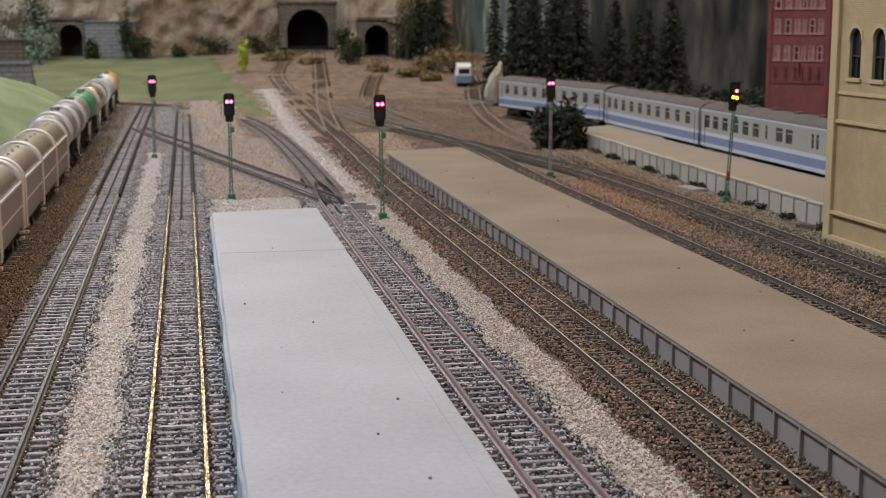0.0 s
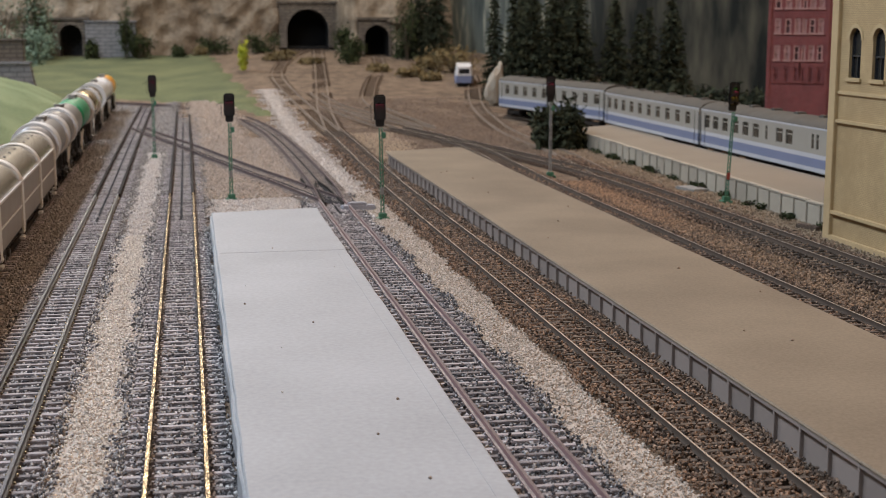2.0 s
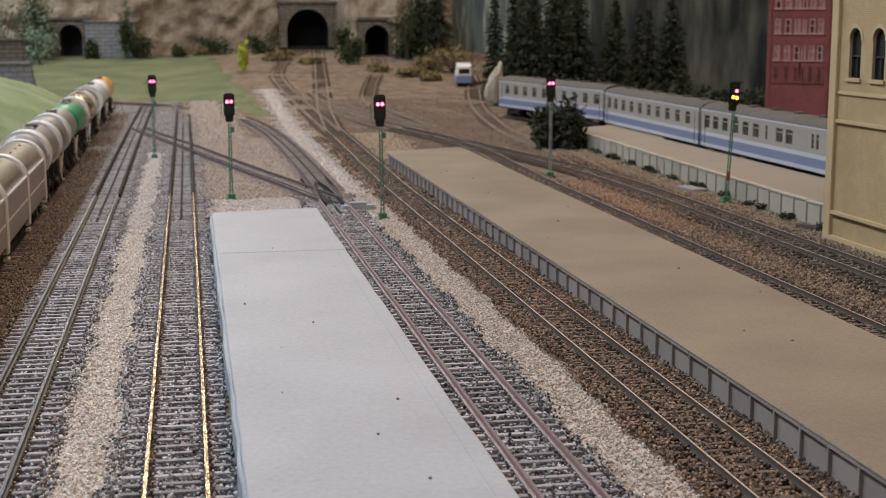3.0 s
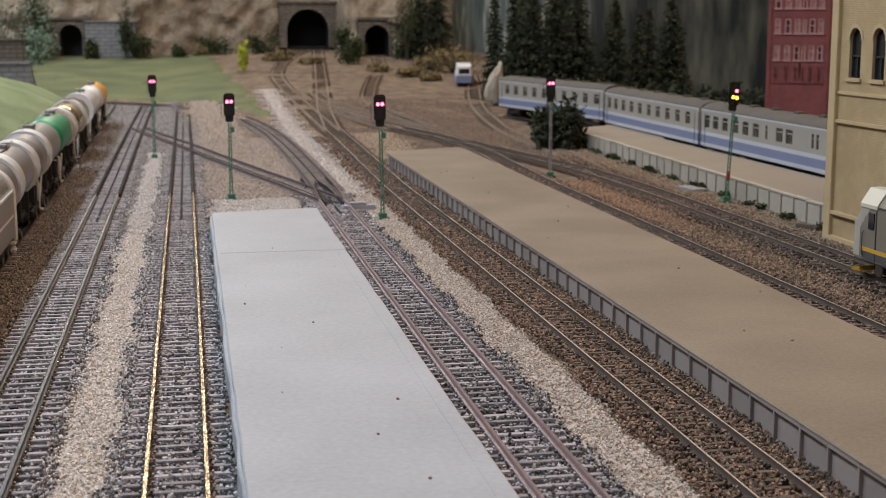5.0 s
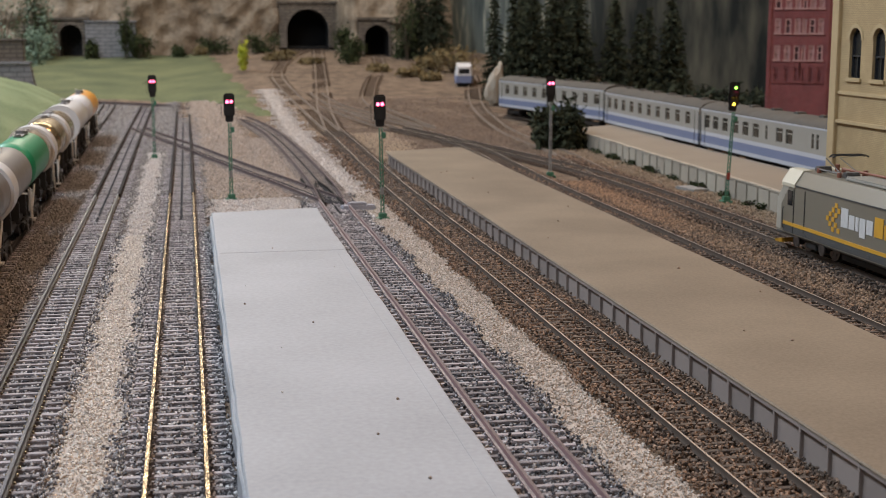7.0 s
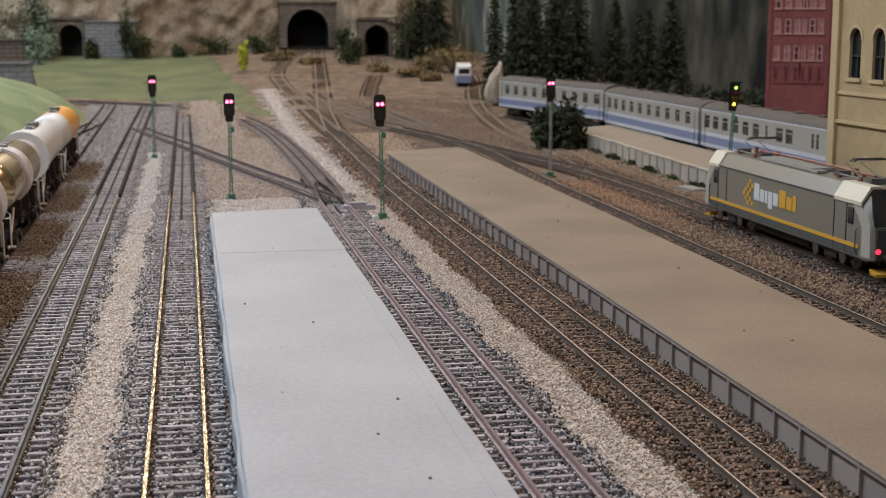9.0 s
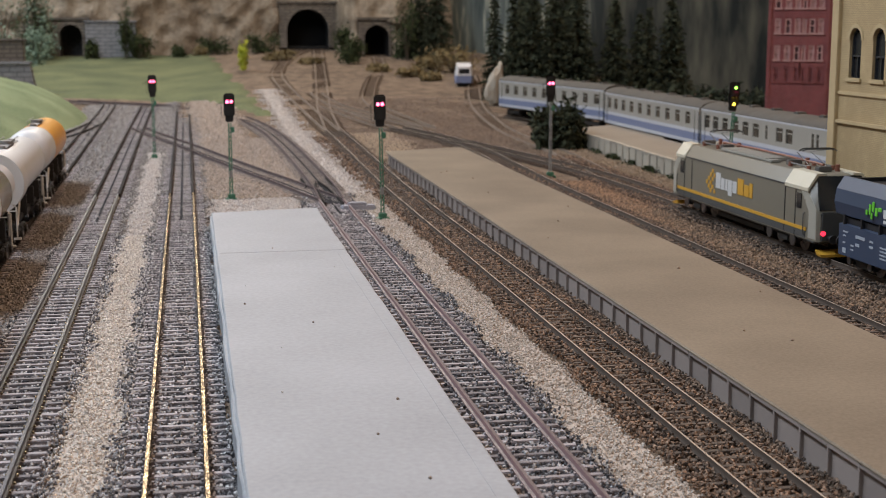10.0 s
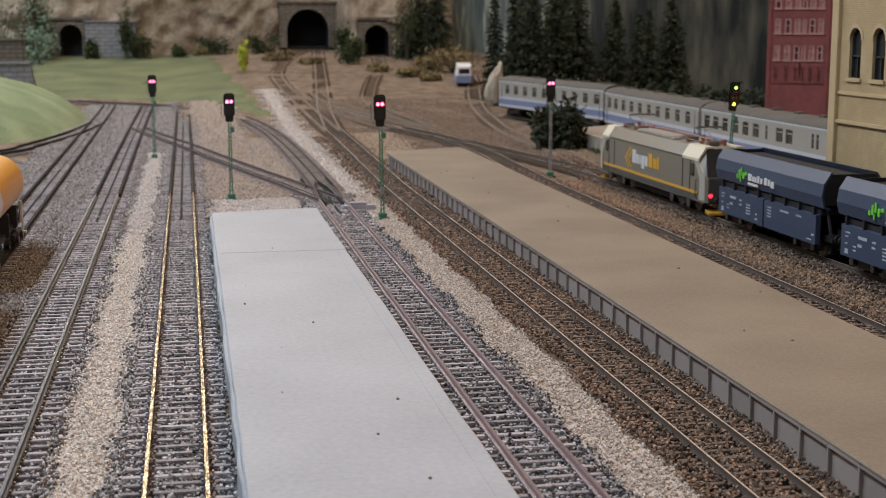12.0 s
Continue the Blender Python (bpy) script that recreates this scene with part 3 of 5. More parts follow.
def ballast(name, x0, x1, y0, y1, spacing, size, material, centres, label, z=-4.3, pitch=6.8, seed=1, edge=4.0, over=0.07):
    """Loose stones strewn over a strip, kept off the rails and sleepers of tracks at the given centres."""
    rng = np.random.default_rng(seed)
    n = int((x1 - x0) * (y1 - y0) / spacing ** 2)
    P = np.stack([rng.uniform(x0 - edge, x1 + edge, n), rng.uniform(y0, y1, n)], 1)
    wav = edge * 0.5 * (np.sin(P[:, 1] / 23 + seed) + np.sin(P[:, 1] / 9.1 + seed * 2))
    keep = (P[:, 0] > x0 + wav * 0.6 + rng.normal(0, edge * 0.35, n)) & (P[:, 0] < x1 - wav * 0.6 + rng.normal(0, edge * 0.35, n))
    zz = np.full(n, z) + rng.uniform(-0.5, 0.5, n)
    for c, first in centres:
        d = np.abs(P[:, 0] - c)
        ph2 = np.abs(np.mod(P[:, 1] - first + pitch / 2, pitch) - pitch / 2)
        on = (d < 14.8) & (ph2 < 1.2 + size * 0.2)
        keep &= ~(on & (rng.uniform(0, 1, n) > over))
        zz[on] += 0.7
        gap = np.abs(d - 8.5)
        keep &= gap > (0.75 if material == "bal_brown" else 1.3)
        if material == "bal_brown":
            zz[gap < 2.2] += 0.8
        zz[d < 15.4] += 0.8
        zz[(d > 15.2) & (d < 22)] += 0.9
    w = np.clip((P[:, 0] + 50) / 150, 0, 1)
    zz += np.maximum(0, P[:, 1] - 2200) * 0.065 * (1 - w) + np.maximum(0, P[:, 1] - 1650) * 0.045 * w
    P, zz = P[keep], zz[keep]
    n = len(P)
    O = np.array([(1, 0, 0), (-1, 0, 0), (0, 1, 0), (0, -1, 0), (0, 0, 1), (0, 0, -1)], dtype=np.float32)
    F = np.array([(0, 2, 4), (2, 1, 4), (1, 3, 4), (3, 0, 4), (2, 0, 5), (1, 2, 5), (3, 1, 5), (0, 3, 5)], dtype=np.int32)
    q = rng.normal(size=(n, 4))
    q /= np.linalg.norm(q, axis=1, keepdims=True)
    w, x, y, s = q.T
    R = np.stack([1 - 2 * (y * y + s * s), 2 * (x * y - s * w), 2 * (x * s + y * w), 2 * (x * y + s * w), 1 - 2 * (x * x + s * s), 2 * (y * s - x * w),
                  2 * (x * s - y * w), 2 * (y * s + x * w), 1 - 2 * (x * x + y * y)], 1).reshape(n, 3, 3)
    sc = size * 0.5 * rng.uniform(0.65, 1.35, (n, 6, 1)) * rng.uniform(0.75, 1.3, (n, 1, 1))
    V = np.einsum("nij,kj->nki", R, O) * sc
    V[:, :, 0] += P[:, 0:1]
    V[:, :, 1] += P[:, 1:2]
    V[:, :, 2] += zz[:, None]
    faces = (F[None] + 6 * np.arange(n)[:, None, None]).reshape(-1, 3)
    if material in BEDS:
        k = max(2, int((y1 - y0) / 40))
        rows = []
        for i in range(k + 1):
            yy = y0 + (y1 - y0) * i / k
            for xx in np.linspace(x0 + edge * 0.4, x1 - edge * 0.4, 5):
                rows.append((xx, yy, terrain(xx, yy) + z - 0.25))
        quads = [(5 * i + q, 5 * i + q + 1, 5 * i + q + 6, 5 * i + q + 5) for i in range(k) for q in range(4)]
        tagged(new("gravel_bed", raw("gravel_bed", rows, quads, BEDS[material])), "fine grit between the larger stones", "ballast", "", "stuff")
    ob = new(name, raw(name, V.reshape(-1, 3), faces, material, False))
    return tagged(ob, label, "ballast", "", "stuff")


def ballasts():
    c0, c1, c2, c3, c4, c5, c6 = [(x, PHASE[k]) for k, x in enumerate((-110, -60, -7, 95.8, 151, 268, 335.3))]
    near, far = 300, 820
    for k, (x0, x1, mt, cs, lab) in enumerate(((-77, -42, "bal_grey", [c1], "dark grey ballast stones round the steel track"), (-26, 10, "bal_grey", [c2], "dark grey ballast stones round the brass track"),
                                               (-42, -22, "bal_light", [], "pale beige gravel strip between two tracks"), (78, 114, "bal_dark", [c3], "dark grey ballast stones round the reddish track"),
                                               (112, 133, "bal_beige", [], "pale beige gravel strip between two tracks"), (133, 172, "bal_brown", [c4], "dark brown ballast stones round the worn track"))):
        ballast("ballast", x0, x1, 0, near, 2.2, 2.2, mt, cs, lab, -4.4, seed=40 + k)
    ballast("ballast", -77, -42, near, far, 0.85, 1.15, "bal_grey", [c1], "dark grey ballast stones round the steel track", seed=1, over=0.07)
    ballast("ballast", -26, 10, near, far, 0.85, 1.15, "bal_grey", [c2], "dark grey ballast stones round the brass track", -4.1, seed=2, over=0.16)
    ballast("gravel_strip", -43, -19.5, near, far, 0.78, 1.05, "bal_light", [], "pale beige gravel strip between two tracks", -3.9, seed=3, edge=6.0)
    ballast("ballast", 85.5, 114, near, far, 0.85, 1.15, "bal_dark", [c3], "dark grey ballast stones round the reddish track", -4.0, seed=4, over=0.11)
    # brown strip also stands for the shade cast by the platform edge
    ballast("ballast", 77.8, 86, near, far, 0.9, 1.2, "bal_dirt", [c3], "brown grit between the white platform and the rail, platform shade in its colour", -4.6, seed=25, edge=1.0)
    ballast("gravel_strip", 112, 133, near, 1000, 0.8, 1.05, "bal_beige", [], "pale beige gravel strip between two tracks", -4.0, seed=5)
    ballast("ballast", 133, 172, near, far, 0.9, 1.3, "bal_brown", [c4], "dark brown ballast stones round the worn track", -3.8, seed=6, over=0.2)
    ballast("ballast", -260, -74, 560, 1250, 1.4, 1.7, "bal_mid", [c0], "greyish gravel beside the tank train", -4.5, seed=7)
    ballast("ballast", 250, 292, 450, 1150, 1.2, 1.5, "bal_brown", [c5], "brown ballast stones behind the tan platform", seed=8)
    ballast("gravel_strip", 288, 316, 450, 1050, 1.2, 1.4, "bal_rust", [], "rusty brown gravel between two tracks", seed=9)
    ballast("ballast", 314, 362, 500, 1250, 1.2, 1.5, "bal_brown", [c6], "brown ballast stones round the locomotive's track", pitch=7.8, seed=10)
    ballast("gravel_strip", 356, 392, 600, 1400, 1.7, 1.8, "bal_sand", [], "sandy verge along the low platform", -4.4, seed=11)
    ballast("ballast", -77, -42, far, 1700, 1.5, 1.7, "bal_mid", [c1], "dark grey ballast stones round the steel track", seed=12)
    ballast("ballast", -26, 10, far, 1800, 1.5, 1.7, "bal_mid", [c2], "dark grey ballast stones round the brass track", seed=13)
    ballast("gravel_strip", -42, -22, far, 1350, 1.1, 1.3, "bal_white", [], "pale beige gravel strip between two tracks", -4.0, seed=14)
    ballast("gravel_strip", 12, 74, 850, 990, 1.2, 1.4, "bal_white", [], "pale gravel patch beyond the white platform", -4.2, seed=15, edge=8)
    ballast("gravel_strip", 8, 90, 985, 1500, 1.6, 1.7, "bal_pink", [], "pinkish brown gravel inside the junction", -3.3, seed=16, edge=10)
    ballast("ballast", 76, 114, far, 1000, 1.4, 1.8, "bal_grey", [c3], "dark grey ballast stones round the reddish track", seed=17)
    ballast("ballast", 133, 172, far, 1500, 1.6, 1.9, "bal_brown", [c4], "dark brown ballast stones round the worn track", seed=18)
    ballast("gravel_strip", 106, 132, 1000, 2150, 1.35, 1.6, "bal_white", [], "pale gravel path fading towards the hill", -3.6, seed=19, edge=14)
    ballast("ballast", -150, -76, 1200, 2150, 1.9, 2.1, "bal_mid", [c0], "greyish gravel round the junction tracks", -3.5, seed=20, edge=10)
    ballast("ballast", -48, -20, 1350, 2150, 1.9, 2.1, "bal_mid", [], "greyish gravel round the junction tracks", -3.5, seed=21, edge=10)
    ballast("ballast", 0, 60, 1500, 2100, 2.0, 2.2, "bal_pink", [], "greyish gravel round the junction tracks", -3.5, seed=22, edge=10)
    ballast("gravel_strip", 176, 226, 1250, 1560, 1.7, 1.7, "bal_tan", [], "bare tan sand beyond the tan platform", -4.4, seed=24, edge=14)
    ballast("ballast", 172, 400, 1230, 2000, 2.4, 2.1, "bal_dirt", [], "brown gravel between the diverging tracks", -4.8, seed=23, edge=10)


# ---------------------------------------------------------------- platforms
def wavy_slab(x0, x1, y0, y1a, y1b, z0, z1, seed, amp):
    """A board with slightly uneven edges and a rounded rim."""
    rnd = random.Random(seed)
    n = 40
    bm = bmesh.new()
    rows = []
    for i in range(n + 1):
        f = i / n
        a, b = x0 + rnd.uniform(-amp, amp), x1 + rnd.uniform(-amp, amp)
        ya, yb = y0 + (y1a - y0) * f, y0 + (y1b - y0) * f
        rows.append([bm.verts.new(p) for p in ((a, ya, z0), (a, ya, z1 - 0.5), (a + 0.5, ya, z1), (b - 0.5, yb, z1), (b, yb, z1 - 0.5), (b, yb, z0))])
    for a, b in zip(rows, rows[1:]):
        for k in range(5):
            bm.faces.new((a[k], b[k], b[k + 1], a[k + 1]))
    bm.faces.new(rows[0])
    bm.faces.new(rows[-1][::-1])
    return bm


def platforms():
    th = thing("station_platform", "plain white painted board platform between two tracks", "platform", "platforms")
    part("deck", wavy_slab(11, 77.5, 0, 842, 854, -5.2, 6, 3, 0.25), "white_board", th)
    bm = bmesh.new()
    bx(bm, 10.2, 11.2, 0, 838, -5, 3.2)
    part("edge_strip", bm, "white_board", th, "ragged pale edge strip")
    bm = bmesh.new()
    bx(bm, 71.8, 72.3, 0, 690, 5.9, 6.1)
    bx(bm, 12.5, 76, 690, 690.5, 5.9, 6.12)
    part("seam", bm, "white_board", th, "fine raised seam")

    for k, (x, y) in enumerate([(22, 600), (50, 370), (61, 405), (30, 480), (45, 520), (20, 560), (66, 640), (40, 700), (58, 330), (26, 420)]):
        bm = bmesh.new()
        bmesh.ops.create_icosphere(bm, subdivisions=1, radius=0.35 + 0.1 * (k % 3))
        part("paint_chip", bm, "bal_dirt" if k % 3 else "white", th, "tiny chip on the board").matrix_basis = at(x, y, 6.2)
    bm = wavy_slab(9.9, 11.6, 0, 838, 838, -4, 4.6, 8, 0.45)
    part("filler_strip", bm, "white_board", th, "lumpy pale filler along the edge")

    th = thing("station_platform", "long tan painted platform with a panelled edge", "platform", "platforms")
    part("deck", wavy_slab(172.3, 249, 0, 1211, 1244, 6.3, 7.2, 4, 0.12), "tan_board", th)
    bm = bmesh.new()
    bx(bm, 175, 246, 0, 1207, -5.2, 6.3)
    part("core", bm, "tan_edge", th)
    bm = bmesh.new()
    bx(bm, 173.7, 175, 0.7, 17.3, -5.2, 5.0)
    bx(bm, 172.5, 175, -0.7, 0.7, -5.2, 6.2, 0.15)
    bx(bm, 172.5, 175, 0.7, 17.3, 5.0, 6.2)
    panel = mesh_of("edge_panel", bm, "tan_edge")
    for i in range(66):
        ob = new("edge_panel", panel)
        ob.parent, ob.matrix_basis = th, at(0, 15 + 18 * i)

    spots = [(190, 1030), (196, 1035), (206, 985), (203, 470), (214, 452), (225, 600), (188, 700), (233, 820), (199, 900), (240, 540), (210, 760)]
    for k, (x, y) in enumerate(spots):
        bm = bmesh.new()
        bmesh.ops.create_icosphere(bm, subdivisions=1, radius=0.5 + 0.15 * (k % 3))
        part("stone_chip", bm, "bal_dirt", th, "dark loose stone chip").matrix_basis = at(x, y, 7.4)

    th = thing("station_platform", "low sandy platform with a pale scalloped panel edge", "platform", "platforms")
    bm = bmesh.new()
    pts = [(386, 500), (386, 760), (391, 1040), (399, 1400), (500, 1470), (452, 1250), (452, 500)]
    lo = [bm.verts.new((x, y, -5.2)) for x, y in pts]
    hi = [bm.verts.new((x, y, 10.5)) for x, y in pts]
    bm.faces.new(hi)
    bm.faces.new(lo[::-1])
    for k in range(len(pts)):
        bm.faces.new((lo[k], lo[(k + 1) % 7], hi[(k + 1) % 7], hi[k]))
    part("deck", bm, "plat_sand", th)
    bm = bmesh.new()
    bx(bm, -2.6, -0.2, 0.4, 18.0, -5.2, 9.5, 0.6)
    bx(bm, -3.4, -0.2, 18.0, 20.0, -5.2, 10.6, 0.4)
    bx(bm, -3.0, 1.0, 0.0, 20.0, 9.5, 11.0, 0.3)
    panel = mesh_of("edge_panel", bm, "cream_edge")
    for i in range(32):
        y = 760 + 20 * i
        x = float(np.interp(y + 10, [760, 1040, 1400], [386, 391, 399]))
        ob = new("edge_panel", panel)
        ob.parent, ob.matrix_basis = th, at(x, y, random.Random(i).uniform(-0.3, 0.1), -1.1)


# ---------------------------------------------------------------- buildings
def arched_window(parent, x, y, z, w, h):
    """A round-headed sash window in a wall that faces -x."""
    o = arch(w, h, 10)
    bm = bmesh.new()
    vs = [bm.verts.new((x + 2.0, y + a, z + b)) for a, b in o]
    bm.faces.new(vs)
    win = part("window", bm, "glass_dark", parent, "dark arched sash window")
    bm = bmesh.new()
    tube(bm, [(x + 1.6, y + a * 0.93, z + 0.5 + b * 0.96) for a, b in o], 0.55, 4)
    bx(bm, x + 1.0, x + 2.0, y - w / 2, y + w / 2, z + h * 0.42, z + h * 0.42 + 1)
    bx(bm, x + 1.2, x + 2.0, y - 0.4, y + 0.4, z, z + h * 0.42)
    part("window_frame", bm, "frame_black", win)
    bm = bmesh.new()
    bx(bm, x - 1.6, x + 2, y - w / 2 - 1.8, y + w / 2 + 1.8, z - 2.4, z, 0.3)
    part("window_sill", bm, "cream_trim", win)
    bm = bmesh.new()
    r = w / 2
    prof = [(r + 0.2, -0.9), (r + 2.4, -0.9), (r + 2.4, 0.6), (r + 0.2, 0.6)]
    rows = []
    for k in range(13):
        a = math.pi * k / 12
        rows.append([bm.verts.new((x + d, y - math.cos(a) * q, z + h - r + math.sin(a) * q)) for q, d in prof])
    for a, b in zip(rows, rows[1:]):
        for k in range(4):
            bm.faces.new((a[k], a[(k + 1) % 4], b[(k + 1) % 4], b[k]))
    bm.faces.new(rows[0])
    bm.faces.new(rows[-1][::-1])
    part("hood_mould", bm, "cream_trim", win)


def wall_with_arches(x0, x1, y0, y1, z0, z1, holes):
    """A wall facing -x with round-headed holes (y, z, w, h) cut through it: upright strips between, below and above them."""
    bm = bmesh.new()
    holes = sorted(holes)
    cur = y0
    for y, z, w, h in holes:
        bx(bm, x0, x1, cur, y - w / 2, z0, z1)
        bx(bm, x0, x1, y - w / 2, y + w / 2, z0, z)
        o = arch(w, h, 10)[1:-1]
        for a, b in zip(o, o[1:]):
            v = [bm.verts.new(p) for p in ((x0, y + a[0], z + a[1]), (x0, y + b[0], z + b[1]), (x0, y + b[0], z1), (x0, y + a[0], z1),
                                           (x1, y + a[0], z + a[1]), (x1, y + b[0], z + b[1]), (x1, y + b[0], z1), (x1, y + a[0], z1))]
            for f in ((0, 1, 2, 3), (5, 4, 7, 6), (0, 4, 5, 1), (3, 2, 6, 7)):
                bm.faces.new([v[q] for q in f])
        cur = y + w / 2
    bx(bm, x0, x1, cur, y1, z0, z1)
    bmesh.ops.remove_doubles(bm, verts=bm.verts, dist=0.001)
    return bm


def station_building():
    th = thing("brick_building", "yellow cream brick building with arched sash windows", "building", "buildings", at(-1.2, 0))
    ys = [718.5 - 27 * i for i in range(10)]
    holes = [(y, 91, 13.5, 28) for y in ys]
    part("wall", wall_with_arches(372, 378, 420, 737, -5.2, 190, holes), "cream_brick", th)
    bm = bmesh.new()
    bx(bm, 378, 540, 731, 737, -5.2, 190)
    bx(bm, 534, 540, 420, 731, -5.2, 190)
    bx(bm, 378, 534, 420, 426, -5.2, 190)
    part("wall", bm, "cream_brick", th)
    bm = bmesh.new()
    bx(bm, 369.8, 379, 736, 744.5, -5.2, 192, 0.4)
    part("corner_pilaster", bm, "cream_trim", th)
    for z, p in ((82, 1.0), (65.5, 1.6), (12, 2.2), (150, 1.2)):
        bm = bmesh.new()
        bx(bm, 372 - p, 373, 420, 736, z - 1.1, z + 1.1, 0.3)
        part("string_course", bm, "cream_trim", th)
    bm = bmesh.new()
    bx(bm, 366, 546, 414, 750, 190, 197, 1)
    part("roof", bm, "coach_roof", th)
    for y in ys:
        arched_window(th, 372.4, y, 91, 13.5, 28)
    bm = bmesh.new()
    bx(bm, 369.6, 372, 420, 744, -5.2, -1.5, 0.4)
    part("plinth", bm, "cream_trim", th)


def red_building():
    th = thing("brick_building", "dark red brick factory building with pale window frames", "building", "buildings", at(690, 1385, 0, -25))
    cols = [(-60.5, 3.3), (-49.7, 3.3), (-39.6, 3.2), (-32.4, 2.4), (-24, 3.2), (-15, 3), (2, 4.6), (18, 4.4), (33, 4), (46, 4)]
    rows = [58.5, 82, 111, 138, 165]
    bm = bmesh.new()
    xs = sorted([-71, 62] + [c + s * w for c, w in cols for s in (-1, 1)])
    zs = sorted([-5, 190] + [r + s for r in rows for s in (0, 15.5)])
    for i in range(len(xs) - 1):
        for j in range(len(zs) - 1):
            if i % 2 == 1 and j % 2 == 1:
                continue
            bx(bm, xs[i], xs[i + 1], 0, 5, zs[j], zs[j + 1])
    bmesh.ops.remove_doubles(bm, verts=bm.verts, dist=0.001)
    part("wall", bm, "red_brick", th)
    bm = bmesh.new()
    bx(bm, -71, -66, 5, 90, -5, 190)
    bx(bm, 57, 62, 5, 90, -5, 190)
    bx(bm, -66, 57, 85, 90, -5, 190)
    part("wall", bm, "red_brick", th)
    bm = bmesh.new()
    bx(bm, -73, 64, -2, 92, 190, 195)
    part("roof", bm, "coach_roof", th)
    for p in (-71, -9.5, 8, 58):
        bm = bmesh.new()
        bx(bm, p, p + 3.5, -1.6, 0.5, -5, 190)
        part("pier", bm, "red_brick", th)
    k = 0
    for r in rows:
        for c, w in cols:
            k += 1
            bm = bmesh.new()
            bx(bm, c - w, c + w, 2.5, 3, r, r + 15.5)
            win = part("window", bm, "pale_frame" if k % 3 != 1 and r > 60 else "red_brick" if r < 60 else "red_pane", th)
            bm = bmesh.new()
            bx(bm, c - w, c - w + 1.5, 0.5, 2.5, r, r + 15.5)
            bx(bm, c + w - 1.5, c + w, 0.5, 2.5, r, r + 15.5)
            bx(bm, c - w, c + w, 0.5, 2.5, r + 13.5, r + 15.5)
            bx(bm, c - w, c + w, 0.5, 2.5, r + 7.0, r + 8.2)
            part("window_frame", bm, "pale_frame" if r > 60 else "red_brick", win)
            bm = bmesh.new()
            bx(bm, c - w - 1, c + w + 1, -1.4, 2.5, r - 2, r)
            part("window_sill", bm, "pale_frame" if r > 60 else "red_brick", win)


# ---------------------------------------------------------------- plants
def blades(rng, centres, sizes, dirs=None):
    """Small crossed leaf blades at the centres: verts and quads."""
    n = len(centres)
    a = rng.normal(size=(n, 3)) if dirs is None else dirs + rng.normal(size=(n, 3)) * 0.35
    a /= np.linalg.norm(a, axis=1, keepdims=True)
    b = np.cross(a, rng.normal(size=(n, 3)))
    b /= np.linalg.norm(b, axis=1, keepdims=True)
    s = sizes[:, None]
    V = np.stack([centres - a * s, centres + b * s * 0.4, centres + a * s, centres - b * s * 0.4], 1)
    return V.reshape(-1, 3), np.arange(4 * n).reshape(-1, 4)


def conifer(x, y, z, h, r, seed):
    rng = np.random.default_rng(seed)
    th = thing("conifer_tree", "dark green model fir tree" if seed % 2 else "tall dark green model spruce tree", "tree", "fir trees", at(x, y, z))
    bm = bmesh.new()
    cy(bm, (0, 0, h * 0.46), r * 0.08, h * 0.92, "z", 7, r * 0.01)
    part("trunk", bm, "bark", th)
    C, D = [], []
    levels = int(h / 6)
    for k in range(levels):
        f = (k + 0.5) / levels
        zz = h * (0.07 + 0.93 * f)
        rr = r * (1 - f) ** 0.8 * rng.uniform(0.8, 1.15) + 1.2
        m = int(9 + 12 * (1 - f))
        for q in range(m):
            an = rng.uniform(0, math.tau)
            ln = rr * rng.uniform(0.65, 1.15)
            for g in np.linspace(0.15, 1.0, max(3, int(ln / 3.2))):
                for _ in range(2):
                    C.append((math.cos(an) * ln * g + rng.normal(0, 1.3), math.sin(an) * ln * g + rng.normal(0, 1.3), zz - 0.28 * ln * g + rng.normal(0, 1.1)))
                    D.append((math.cos(an), math.sin(an), -0.35))
    C, D = np.array(C), np.array(D)
    V, F = blades(rng, C, rng.uniform(2.2, 4.4, len(C)), D)
    ob = new("crown", raw("crown", V, F, "needles", False))
    ob.parent = th


def bush(x, y, z, r, h, material, seed, label, n=900, leaf=3.0, name="bush"):
    rng = np.random.default_rng(seed)
    th = thing(name, label, "bush", "bushes", at(x, y, z))
    bm = bmesh.new()
    for k in range(5):
        a = k * 1.26 + seed
        tube(bm, [(0, 0, -2), (math.cos(a) * r * 0.25, math.sin(a) * r * 0.25, h * 0.4), (math.cos(a) * r * 0.5, math.sin(a) * r * 0.5, h * 0.75)], max(0.4, r * 0.03), 4)
    part("stem", bm, "bark", th)
    lob = rng.normal(size=(9, 3)) * np.array([r * 0.45, r * 0.45, h * 0.2]) + np.array([0, 0, h * 0.48])
    P = lob[rng.integers(0, 9, n)] + rng.normal(size=(n, 3)) * np.array([r * 0.27, r * 0.27, h * 0.19])
    P[:, 2] = np.abs(P[:, 2])
    V, F = blades(rng, P, rng.uniform(0.6, 1.3, n) * leaf)
    ob = new("crown", raw("crown", V, F, material, False))
    ob.parent = th


